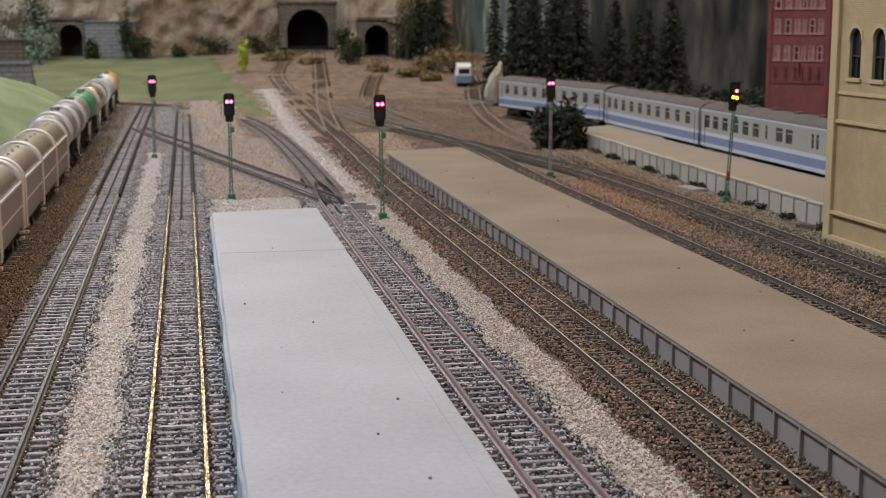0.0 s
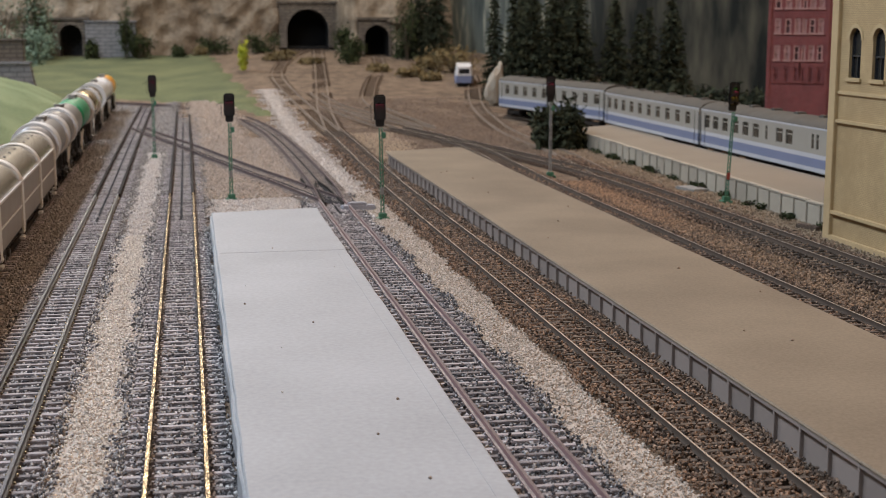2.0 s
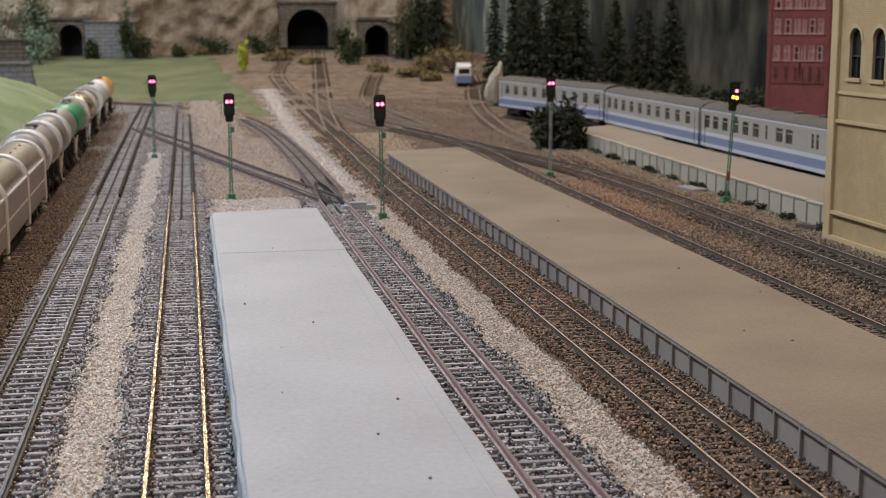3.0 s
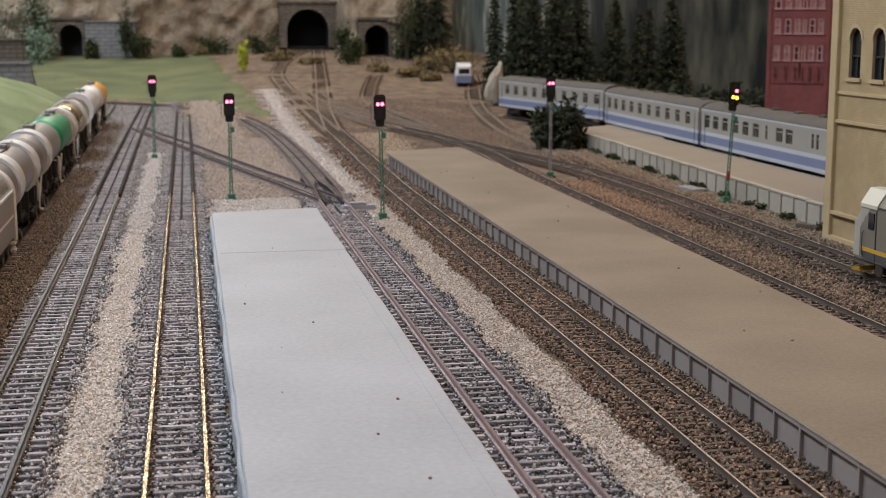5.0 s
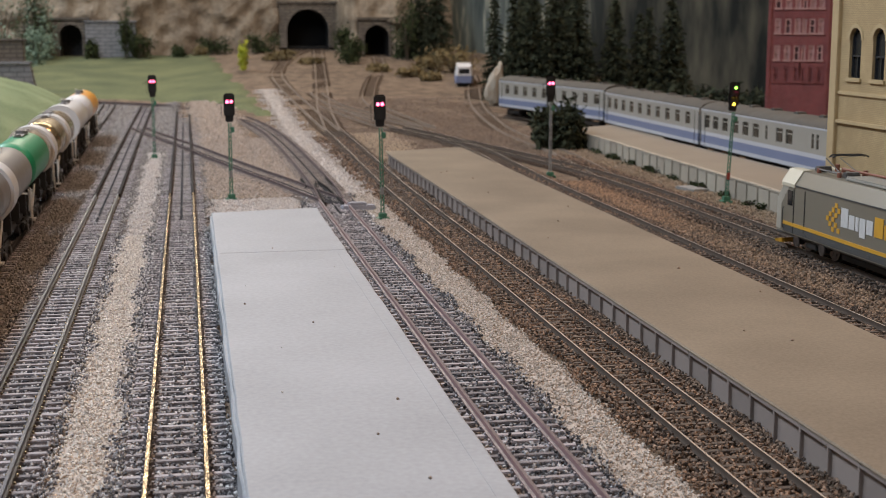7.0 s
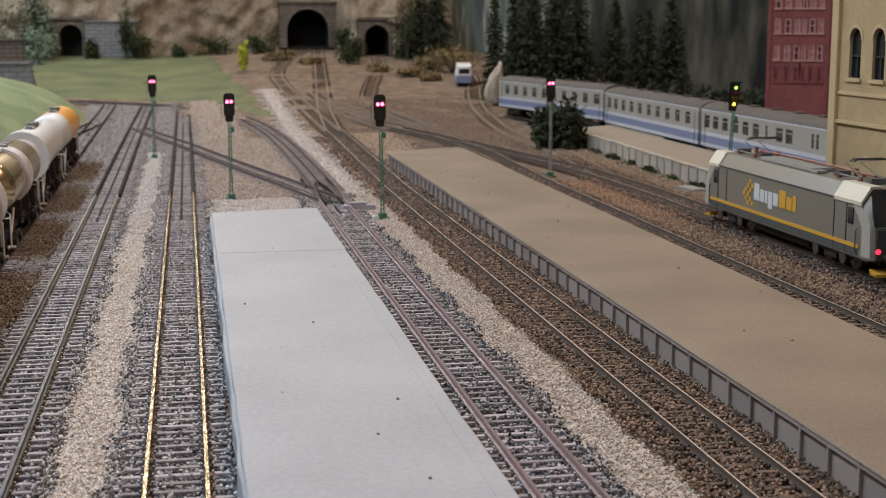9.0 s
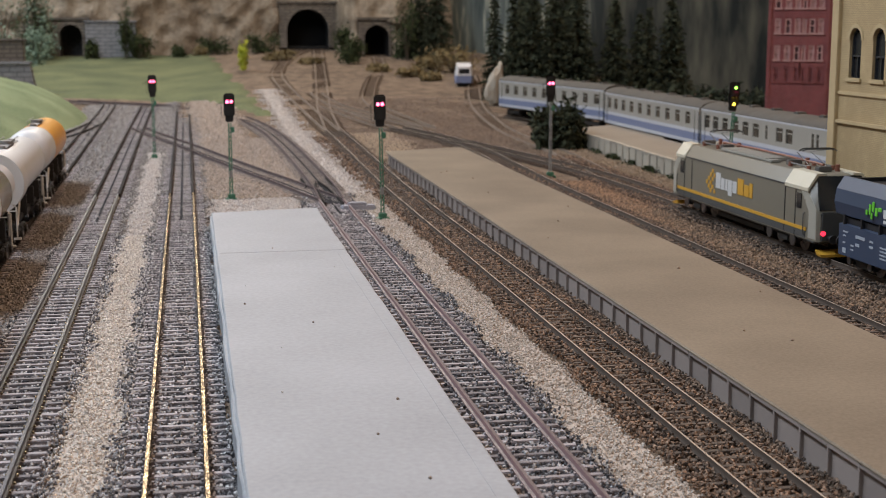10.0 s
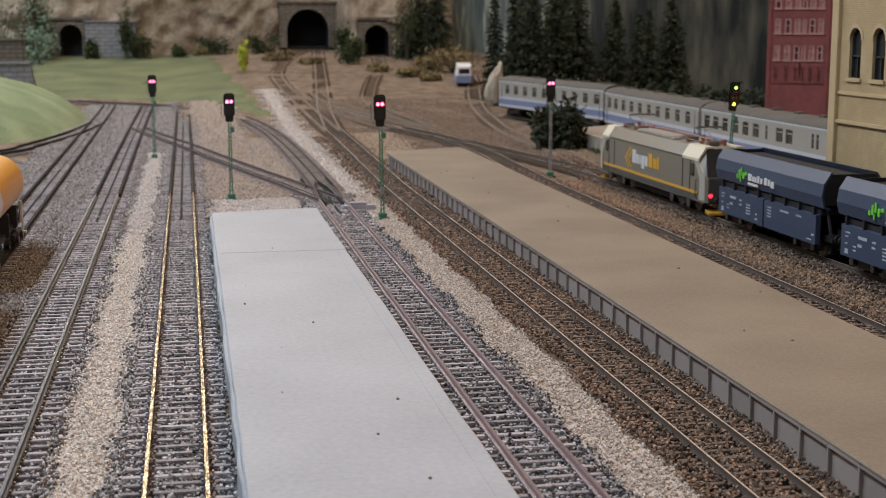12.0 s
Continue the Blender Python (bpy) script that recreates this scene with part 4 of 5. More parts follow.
def plants():
    spots = [(447, 1866, 150, 18), (470, 1850, 158, 21), (500, 1845, 165, 27), (532, 1838, 166, 28), (582, 1824, 138, 24), (628, 1816, 130, 20), (659, 1810, 150, 27),
             (488, 1930, 172, 22), (520, 1920, 160, 26), (552, 1915, 175, 30), (605, 1900, 138, 24), (690, 1880, 118, 22), (640, 1890, 120, 22),
             (500, 2760, 190, 30), (470, 2790, 170, 34), (428, 1900, 152, 15), (640, 2560, 230, 30), (590, 2350, 190, 34), (640, 2300, 170, 34)]
    for k, (x, y, h, r) in enumerate(spots):
        conifer(x, y, terrain(x, y) - 5, h * 1.08, r * 1.22, k + 1)
    for k, (x, y, h, r) in enumerate(((355, 1330, 44, 14), (371, 1322, 40, 15), (383, 1338, 47, 13), (364, 1345, 38, 15))):
        bush(x, y, -5, r, h, "needles", 40 + k, "dark green bushy evergreen shrub", 1100, 4.0)
    for k in range(9):
        bush(500 + 26 * k, 1760 - 22 * k, 0, 22, 34, "needles", 200 + k, "dark undergrowth behind the coaches", 700, 5.0)
    bush(100, 2514, 37, 9, 52, "leaf_yellow", 50, "bright yellow flowering shrub", 900, 3.0)
    rows = [(474, 2454, 44, 42, "leaf_dry"), (440, 2500, 30, 26, "leaf_dry"), (313, 2690, 22, 44, "leaf"), (330, 2780, 18, 34, "leaf"), (205, 2905, 22, 10, "leaf_dry"), (180, 2780, 26, 14, "leaf_dry"), (235, 2700, 24, 10, "leaf_dry"),
            (-20, 2953, 16, 26, "leaf"), (20, 2960, 14, 18, "leaf_dry"), (-128, 2935, 16, 92, "leaf"), (-100, 2935, 26, 55, "leaf"), (-290, 2930, 28, 52, "leaf_blue"), (-196, 2950, 12, 40, "leaf"),
            (-327, 2705, 40, 70, "leaf_blue"), (-380, 2720, 46, 90, "leaf_blue"), (-300, 2830, 34, 66, "leaf_blue"), (-430, 2800, 50, 120, "leaf_blue"), (-370, 2880, 50, 140, "leaf_blue"), (-320, 2940, 44, 130, "leaf"), (-300, 2960, 36, 150, "leaf_blue"), (-480, 2700, 60, 130, "leaf_blue"), (440, 2766, 30, 110, "leaf"), 
            (160, 3020, 30, 40, "leaf"), (335, 2960, 24, 60, "leaf"), (455, 2850, 30, 90, "leaf"), (60, 3010, 30, 34, "leaf"), (385, 2380, 20, 14, "leaf_dry"), (405, 2300, 18, 12, "leaf_dry"), (340, 2480, 20, 12, "leaf_dry")]
    words = {"leaf": "dull green model bush", "leaf_dry": "dry yellowish brown scrub", "leaf_yellow": "yellow green small shrub", "leaf_blue": "pale bluish green leafy bush"}
    for k, (x, y, r, h, mt) in enumerate(rows):
        bush(x, y, terrain(x, y) - 4, r, h, mt, 60 + k, words[mt], 800, 4.0)
    for k in range(16):
        y = 770 + k * 38 + (k % 3) * 9
        x = float(np.interp(y, [760, 1040, 1400], [380, 385, 393]))
        bush(x, y, -5, 5, 5, "leaf", 100 + k, "low green weed tuft at the platform edge", 120, 1.6, "weed_tuft")
    bm = bmesh.new()
    bmesh.ops.create_icosphere(bm, subdivisions=4, radius=1)
    for v in bm.verts:
        p = v.co.copy()
        v.co = Vector((p.x * (11 - 6 * p.z), p.y * 12, p.z * 27)) * (1 + 0.28 * noise.fractal(p * 1.7, 1.0, 2.0, 4)) + Vector((p.z * 5, 0, 36))
    th = thing("boulder", "pale grey pointed plaster boulder at the train's nose", "rock", "", at(408, 1800, 6))
    part("stone_body", bm, "cream_edge", th)


def lineside_bits():
    th = thing("concrete_slab", "flat grey concrete slab lying on the verge", "slab", "", at(375.5, 977.1, -4.6, 12))
    bm = bmesh.new()
    bx(bm, -7, 7, -13, 13, 0, 2.4, 0.4)
    part("slab_body", bm, "sig_grey", th)
    th = thing("loose_brick", "reddish brown brick lump beside the yellow building", "brick", "", at(375.0, 775.1, -4.6, 20))
    bm = bmesh.new()
    bx(bm, -3, 3, -9, 9, 0, 3.2, 0.6)
    part("brick_body", bm, "rust_side", th)


# ---------------------------------------------------------------- signals
LAMPS = []


def signal(x, y, h, label, lamps, tilt=0.0, side=False, mast="sig_green"):
    th = thing("signal_post", label, "railway signal", "colour light signals", pose(x * MM, y * MM, -5.2 * MM, 0, tilt, 2))
    bm = bmesh.new()
    bx(bm, -4.2, 4.2, -3.4, 3.4, 0, 2.2, 0.4)
    bx(bm, -2.6, 2.6, -2.2, 2.2, 2.2, 5, 0.4)
    part("base_plate", bm, "sig_green", th)
    bm = bmesh.new()
    for s in (-1, 1):
        tube(bm, [(s * 0.95, 0, 4), (s * 0.8, 0, h - 21)], 0.42, 6)
    k, z = 1, 6.0
    while z < h - 25:
        tube(bm, [(-0.9 * k, 0, z), (0.9 * k, 0, z + 3)], 0.3, 4)
        z, k = z + 3, -k
    part("mast", bm, mast, th, "lattice mast")
    bm = bmesh.new()
    bx(bm, -1.2, 1.2, -0.9, 0.9, 17, 22, 0.2)
    part("mast_plate", bm, "sig_red" if side else "sig_grey", th, "faded mast marker")
    bm = bmesh.new()
    bx(bm, 0.6, 3.2, -1.2, 1.2, h - 28, h - 24, 0.3)
    part("junction_box", bm, "sig_green", th)
    bm = bmesh.new()
    bx(bm, -2.8, 2.8, 1.2, 3.6, h - 20.5, h - 15.5, 0.5)
    bx(bm, -3.9, 3.9, 0.2, 2.2, h - 17, h, 1.1)
    bx(bm, -2.6, 2.6, 2.0, 5.4, h - 15, h - 2, 0.6)
    part("signal_head", bm, "sig_black", th, "black signal head")
    bm = bmesh.new()
    tube(bm, [(-3.8, 3, h - 17.5), (-5.6, 3, h - 16), (-5.4, 3, h - 6), (-3.9, 3, h - 5)], 0.22, 4)
    tube(bm, [(-5.4, 3, h - 7), (-9.5, 3, h - 8.5)], 0.2, 4)
    part("ladder_rail", bm, "sig_black", th)
    bm = bmesh.new()
    for lx, lz, kind, off in lamps:
        rows = []
        for a in range(9):
            g = math.pi * a / 8
            rows.append([bm.verts.new((lx - 1.45 * math.cos(g), yy, h + lz + 1.45 * math.sin(g))) for yy in (0.4, -1.7)])
        for a, b in zip(rows, rows[1:]):
            bm.faces.new((a[0], b[0], b[1], a[1]))
    part("visor", bm, "sig_black", th)
    for lx, lz, kind, off in lamps:
        bm = bmesh.new()
        cy(bm, (0, 0, 0), 1.15, 0.08, "y", 14)
        lamp = part("lamp", bm, kind, th, "glowing signal lamp")
        lamp.data.materials.append(M["lens_dark"])
        for f in lamp.data.polygons:
            f.material_index = 0 if f.normal.y < -0.9 else 1
        LAMPS.append((lamp, (lx, -0.35, h + lz), off))


PAIR = [(-1.45, -6.0, "lamp_red", "blink"), (1.45, -6.0, "lamp_red", "blink")]


def signals():
    signal(-34, 1300, 79, "small green railway signal with two red lamps", PAIR)
    signal(27.6, 984, 77.4, "green railway signal with two red lamps", PAIR)
    signal(121.3, 866, 81.5, "tall green railway signal with two red lamps", PAIR, -1.0)
    signal(292, 1084, 84, "weathered grey green railway signal with two red lamps", PAIR, 0, False, "sig_grey")
    signal(373.8, 906, 86, "weathered green railway signal changing from red to green", [
        (1.0, -6.2, "lamp_red", "stop"), (-1.3, -10.6, "lamp_yellow", "stop"), (1.6, -11.0, "lamp_yellow", "stop"), (0.3, -4.0, "lamp_green", "go"), (-0.3, -15.4, "lamp_yellow", "go")], 3.0, True)
    th = thing("point_motor", "small grey point motor box beside the turnout", "point motor", "", at(112, 912, -5, 8))
    bm = bmesh.new()
    bx(bm, -13, 10, -5, 3, 0, 4.5, 0.6)
    bx(bm, -8, 4, -4, 2, 4.5, 6.5, 0.5)
    part("motor_case", bm, "motor_grey", th)
    bm = bmesh.new()
    bx(bm, -17, -13, -1.2, 0.4, 1.5, 2.6)
    part("throw_bar", bm, "chassis", th)


def turnout():
    th = thing("turnout_frog", "black turnout frog with check rails", "turnout", "", at(95.8, 985))
    bm = bmesh.new()
    bx(bm, -4.5, 4.5, -50, 18, -3.6, -2.3, 0.3)
    part("frog_plate", bm, "stud", th, "sooty black frog plate")
    for s in (-1, 1):
        bm = bmesh.new()
        line = [Vector((s * 6.2, -62, 0)), Vector((s * 5.4, -20, 0)), Vector((s * 4.0, 30, 0)), Vector((s * 1.0, 70, 0))]
        sweep(bm, line, 0, PROFILE)
        part("check_rail", bm, "rail_dark", th)
        bm = bmesh.new()
        line = [Vector((s * 10.8, 40, 0)), Vector((s * 10.2, 60, 0)), Vector((s * 9.8, 100, 0))]
        sweep(bm, line, 0, PROFILE)
        part("wing_rail", bm, "rail_dark", th)
# ---------------------------------------------------------------- rolling stock
AXLES = []


def bogie(parent, y, r, wheelbase, material="chassis", half=12.5):
    """Side frames with springs and axle boxes, and two wheelsets that turn."""
    bm = bmesh.new()
    for s in (-1, 1):
        bx(bm, s * half - 1, s * half + 1, y - wheelbase / 2 - 6, y + wheelbase / 2 + 6, r - 0.5, r + 3.2, 0.4)
        bx(bm, s * half - 1.3, s * half + 1.3, y - 6, y + 6, r - 2.8, r + 3.4, 0.4)
        for q in (-1, 1):
            cy(bm, (s * (half + 1), y + q * wheelbase / 2, r), 2.2, 2.4, "x", 10)
            bx(bm, s * half - 1.2, s * half + 1.2, y + q * wheelbase / 2 - 2.6, y + q * wheelbase / 2 + 2.6, r - 2.2, r + 2.6, 0.3)
    bx(bm, -half, half, y - 3, y + 3, r + 0.5, r + 4)
    bg = part("bogie", bm, material, parent, "black bogie frame")
    for s in (-1, 1):
        for q in (-1, 1):
            bm = bmesh.new()
            cy(bm, (s * (half + 2.4), y + q * wheelbase / 2, r - 0.3), 2.0 if r < 6 else 3.4, 0.7, "x", 14)
            part("axle_cap", bm, "wheel", bg, "steel axle cap")
    for q in (-1, 1):
        bm = bmesh.new()
        for s in (-1, 1):
            cy(bm, (s * 8.2, 0, 0), r, 2.2, "x", 20)
            cy(bm, (s * 7.0, 0, 0), r + 0.7, 0.7, "x", 20)
            for k in range(6):
                a = k * math.tau / 6
                cy(bm, (s * 9.4, math.cos(a) * r * 0.55, math.sin(a) * r * 0.55), r * 0.14, 0.5, "x", 6)
        cy(bm, (0, 0, 0), 1.0, 15, "x", 8)
        ob = part("wheelset", bm, "wheel", bg, "bright steel wheelset")
        AXLES.append((ob, parent, y + q * wheelbase / 2, r))


def buffers(parent, y, s, z=12.0):
    bm = bmesh.new()
    for x in (-10, 10):
        cy(bm, (x, y + s * 2.5, z), 1.2, 5, "y", 8)
        cy(bm, (x, y + s * 5.2, z), 2.4, 0.9, "y", 12)
    bx(bm, -1, 1, min(y, y + s * 6), max(y, y + s * 6), z - 3, z - 1.4)
    part("buffer_beam", bm, "chassis", parent, "black buffers and coupling")


def loft(bm, stations):
    rows = [[bm.verts.new((x, y, z)) for x, z in pts] for y, pts in stations]
    n = len(rows[0])
    for a, b in zip(rows, rows[1:]):
        for k in range(n):
            bm.faces.new((a[k], a[(k + 1) % n], b[(k + 1) % n], b[k]))
    bm.faces.new(rows[0][::-1])
    bm.faces.new(rows[-1])


def locomotive():
    th = thing("electric_locomotive", "grey electric freight locomotive with yellow stripe and cream cab corners", "locomotive")

    def sec(w, z0, zs, wr, zr):
        return [(-w, z0), (w, z0), (w, zs), (wr, zr), (-wr, zr), (-w, zs)]
    bm = bmesh.new()
    loft(bm, [(-104, sec(14.5, 9, 22, 13, 23)), (-102.5, sec(16, 9, 25, 13, 27)), (-93, sec(17, 9, 35, 12.5, 42)), (-91, sec(17.2, 9, 36, 12.5, 43)),
              (91, sec(17.2, 9, 36, 12.5, 43)), (93, sec(17, 9, 35, 12.5, 42)), (102.5, sec(16, 9, 25, 13, 27)), (104, sec(14.5, 9, 22, 13, 23))])
    part("body", bm, "loco_grey", th)
    bm = bmesh.new()
    bx(bm, -16.6, 16.6, -101, 101, 7.8, 9.4, 0.4)
    part("skirt", bm, "loco_dark", th)
    for s in (-1, 1):
        bm = bmesh.new()
        bx(bm, s * 17.2 - 0.2, s * 17.2 + 0.2, -92, 92, 9.6, 13.2)
        part("sill_panel", bm, "loco_dark", th, "darker grey lower side panel")
        bm = bmesh.new()
        bx(bm, s * 17.35 - 0.2, s * 17.35 + 0.2, -93, 93, 13.4, 15.2)
        part("stripe", bm, "yellow", th, "yellow side stripe")
        bm = bmesh.new()
        bx(bm, s * 17.3 - 0.25, s * 17.3 + 0.25, -91, 91, 35.2, 35.9)
        part("roof_gutter", bm, "loco_dark", th)
        for e in (-1, 1):
            bm = bmesh.new()
            y0, y1 = sorted((e * (79 if e > 0 else 67), e * 94.5))
            ring(bm, [(s * 17.7, 34.5), (s * 17.7, 36.3), (s * 12.9, 43.6), (s * 7.5, 43.8), (s * 7.5, 42.6), (s * 12, 42.4), (s * 16.8, 35.5), (s * 16.8, 34.5)], y0, y1)
            part("cab_corner", bm, "loco_cream", th, "cream cab roof corner")
            bm = bmesh.new()
            pts = [(e * 86, 34.4), (e * 93.6, 34.4), (e * 101.6, 26), (e * 102.2, 10), (e * 95, 10), (e * 95, 24)]
            a = [bm.verts.new((s * (17.3 - 0.11 * max(0, abs(y) - 93)), y, z)) for y, z in pts]
            b = [bm.verts.new((s * (16.2 - 0.11 * max(0, abs(y) - 93)), y, z)) for y, z in pts]
            bm.faces.new(a)
            bm.faces.new(b[::-1])
            for k in range(6):
                bm.faces.new((a[k], a[(k + 1) % 6], b[(k + 1) % 6], b[k]))
            part("cab_panel", bm, "cab_grey", th, "light grey cab side panel")
            bm = bmesh.new()
            bx(bm, s * 17.4 - 0.25, s * 17.4 + 0.25, min(e * 81.5, e * 87), max(e * 81.5, e * 87), 24.5, 32.5, 0.2)
            part("cab_window", bm, "glass_dark", th, "dark cab side window")
            bm = bmesh.new()
            bx(bm, s * 17.3 - 0.2, s * 17.3 + 0.2, min(e * 79.6, e * 80.2), max(e * 79.6, e * 80.2), 9.5, 34)
            bx(bm, s * 17.3 - 0.2, s * 17.3 + 0.2, min(e * 67, e * 67.6), max(e * 67, e * 67.6), 9.5, 34)
            part("door_seam", bm, "chassis", th)
            bm = bmesh.new()
            tube(bm, [(s * 17.6, e * 91, 11), (s * 18.2, e * 91, 12), (s * 18.2, e * 91, 22), (s * 17.4, e * 91, 23)], 0.3, 4)
            part("handrail", bm, "loco_dark", th)
            bm = bmesh.new()
            cy(bm, (s * 13.2, e * 104.2, 13.5), 1.3, 1.2, "y", 12)
            part("tail_lamp", bm, "tail_red" if e < 0 else "white", th, "glowing red tail lamp" if e < 0 else "white head lamp")
            # plain marks in place of the lettering
            for j in range(11 if e < 0 else 0):
                bm = bmesh.new()
                u, v = ((0, 2), (1, 1), (1, 3), (2, 0), (2, 2), (2, 4), (3, 1), (3, 3), (3, 5), (4, 0), (4, 4))[j]
                bx(bm, s * 17.4 - 0.15, s * 17.4 + 0.15, 43 - u * 2.9 - 2.7, 43 - u * 2.9, 17.5 + v * 2.5, 17.5 + v * 2.5 + 2.4)
                part("logo_square", bm, "yellow", th, "yellow logo square")
        for y0, y1, z0, z1, mt in ((27.5, 20.5, 21.5, 31, "white"), (19.5, 14, 21.5, 28.4, "white"), (13, 10, 21.5, 28.4, "white"), (9, 3.5, 19, 28.4, "white"), (2.5, -3.5, 21.5, 28.4, "white"),
                                   (-5, -13, 21.5, 31, "yellow"), (-14, -20.5, 21.5, 28.4, "yellow"), (-21.5, -25.5, 21.5, 30, "yellow")):
            bm = bmesh.new()
            bx(bm, s * 17.4 - 0.15, s * 17.4 + 0.15, y1, y0, z0, z1)
            part("mark_bar", bm, mt, th, "plain block in place of the wordmark")
        for y in (-66, -50, -34, -18, 0, 18, 34, 50, 66):
            bm = bmesh.new()
            bx(bm, s * 17.0 - 0.5, s * 17.0 + 0.5, y - 2, y + 2, 10.0, 11.8, 0.2)
            part("vent", bm, "loco_dark", th)
    for e in (-1, 1):
        bm = bmesh.new()
        bx(bm, -14.6, 14.6, min(e * 101.5, e * 104.6), max(e * 101.5, e * 104.6), 9.2, 24.5, 0.6)
        part("cab_front", bm, "loco_dark", th, "dark cab front")
        bm = bmesh.new()
        vs = [bm.verts.new(p) for p in ((-15, e * 103.4, 25.5), (15, e * 103.4, 25.5), (12.3, e * 94.4, 42.3), (-12.3, e * 94.4, 42.3))]
        vb = [bm.verts.new(v.co + Vector((0, -e * 2, -1))) for v in vs]
        bm.faces.new(vs)
        bm.faces.new(vb[::-1])
        for k in range(4):
            bm.faces.new((vs[k], vs[(k + 1) % 4], vb[(k + 1) % 4], vb[k]))
        part("windscreen", bm, "glass_dark", th, "black windscreen")
        bm = bmesh.new()
        pts = [(-14, 1.6), (14, 1.6), (14.5, 4.2), (-14.5, 4.2)]
        loft(bm, [(e * 99, pts), (e * 106, [(-14.5, 1.2), (14.5, 1.2), (15, 2.6), (-15, 2.6)])] if e > 0 else [(-106, [(-14.5, 1.2), (14.5, 1.2), (15, 2.6), (-15, 2.6)]), (-99, pts)])
        part("snowplough", bm, "yellow", th, "yellow snowplough")
        buffers(th, e * 104, e, 11)
        bogie(th, e * 65, 6.6, 30, half=14)
        # current collector
        bm = bmesh.new()
        z = 45
        for s in (-1, 1):
            tube(bm, [(s * 5, e * 62 - 8, z), (s * 4, e * 62 + 10, z + 6), (s * 7, e * 62 - 7, z + 9)], 0.4, 5)
            tube(bm, [(s * 7, e * 62 - 12, z), (s * 7, e * 62 + 12, z)], 0.6, 5)
            for q in (-1, 1):
                tube(bm, [(-10, e * 62 - 7 + q * 2, z + 8.2), (-8, e * 62 - 7 + q * 2, z + 9.4), (8, e * 62 - 7 + q * 2, z + 9.4), (10, e * 62 - 7 + q * 2, z + 8.2)], 0.4, 5)
        part("pantograph", bm, "roof_kit", th, "folded dark grey pantograph")
        bm = bmesh.new()
        for s in (-1, 1):
            for q in (-11, 11):
                cy(bm, (s * 7, e * 62 + q, 44), 1.2, 3, "z", 8)
        part("insulator", bm, "insul_red", th, "brown insulators")
    bm = bmesh.new()
    bx(bm, -10, 10, -26, 40, 42.8, 45.0, 0.8)
    bx(bm, -10.5, -4, -34, -26, 42.8, 44.6, 0.6)
    part("roof_hatch", bm, "coach_grey", th, "pale roof hatch")
    bm = bmesh.new()
    tube(bm, [(3, -70, 45.5), (2, -30, 46.3), (4, 20, 46.0), (3, 66, 45.6)], 0.7, 6)
    part("roof_cable", bm, "insul_red", th, "red brown roof cable")
    for y in (-45, -80, 48, 78):
        bm = bmesh.new()
        bx(bm, -6, 2, y - 2.4, y + 2.4, 42.8, 46, 0.6)
        part("roof_equipment", bm, "roof_kit", th)
        bm = bmesh.new()
        cy(bm, (6, y, 44.8), 1.3, 4, "z", 8)
        part("insulator", bm, "insul_red", th)
    bm = bmesh.new()
    bx(bm, -13, 13, -34, 34, 3.2, 7, 0.8)
    part("underfloor_box", bm, "chassis", th)
    for o in th.children:
        if not o.name.startswith("bogie"):
            o.data.transform(Matrix.Diagonal((1, 1.045, 1, 1)))
    return th


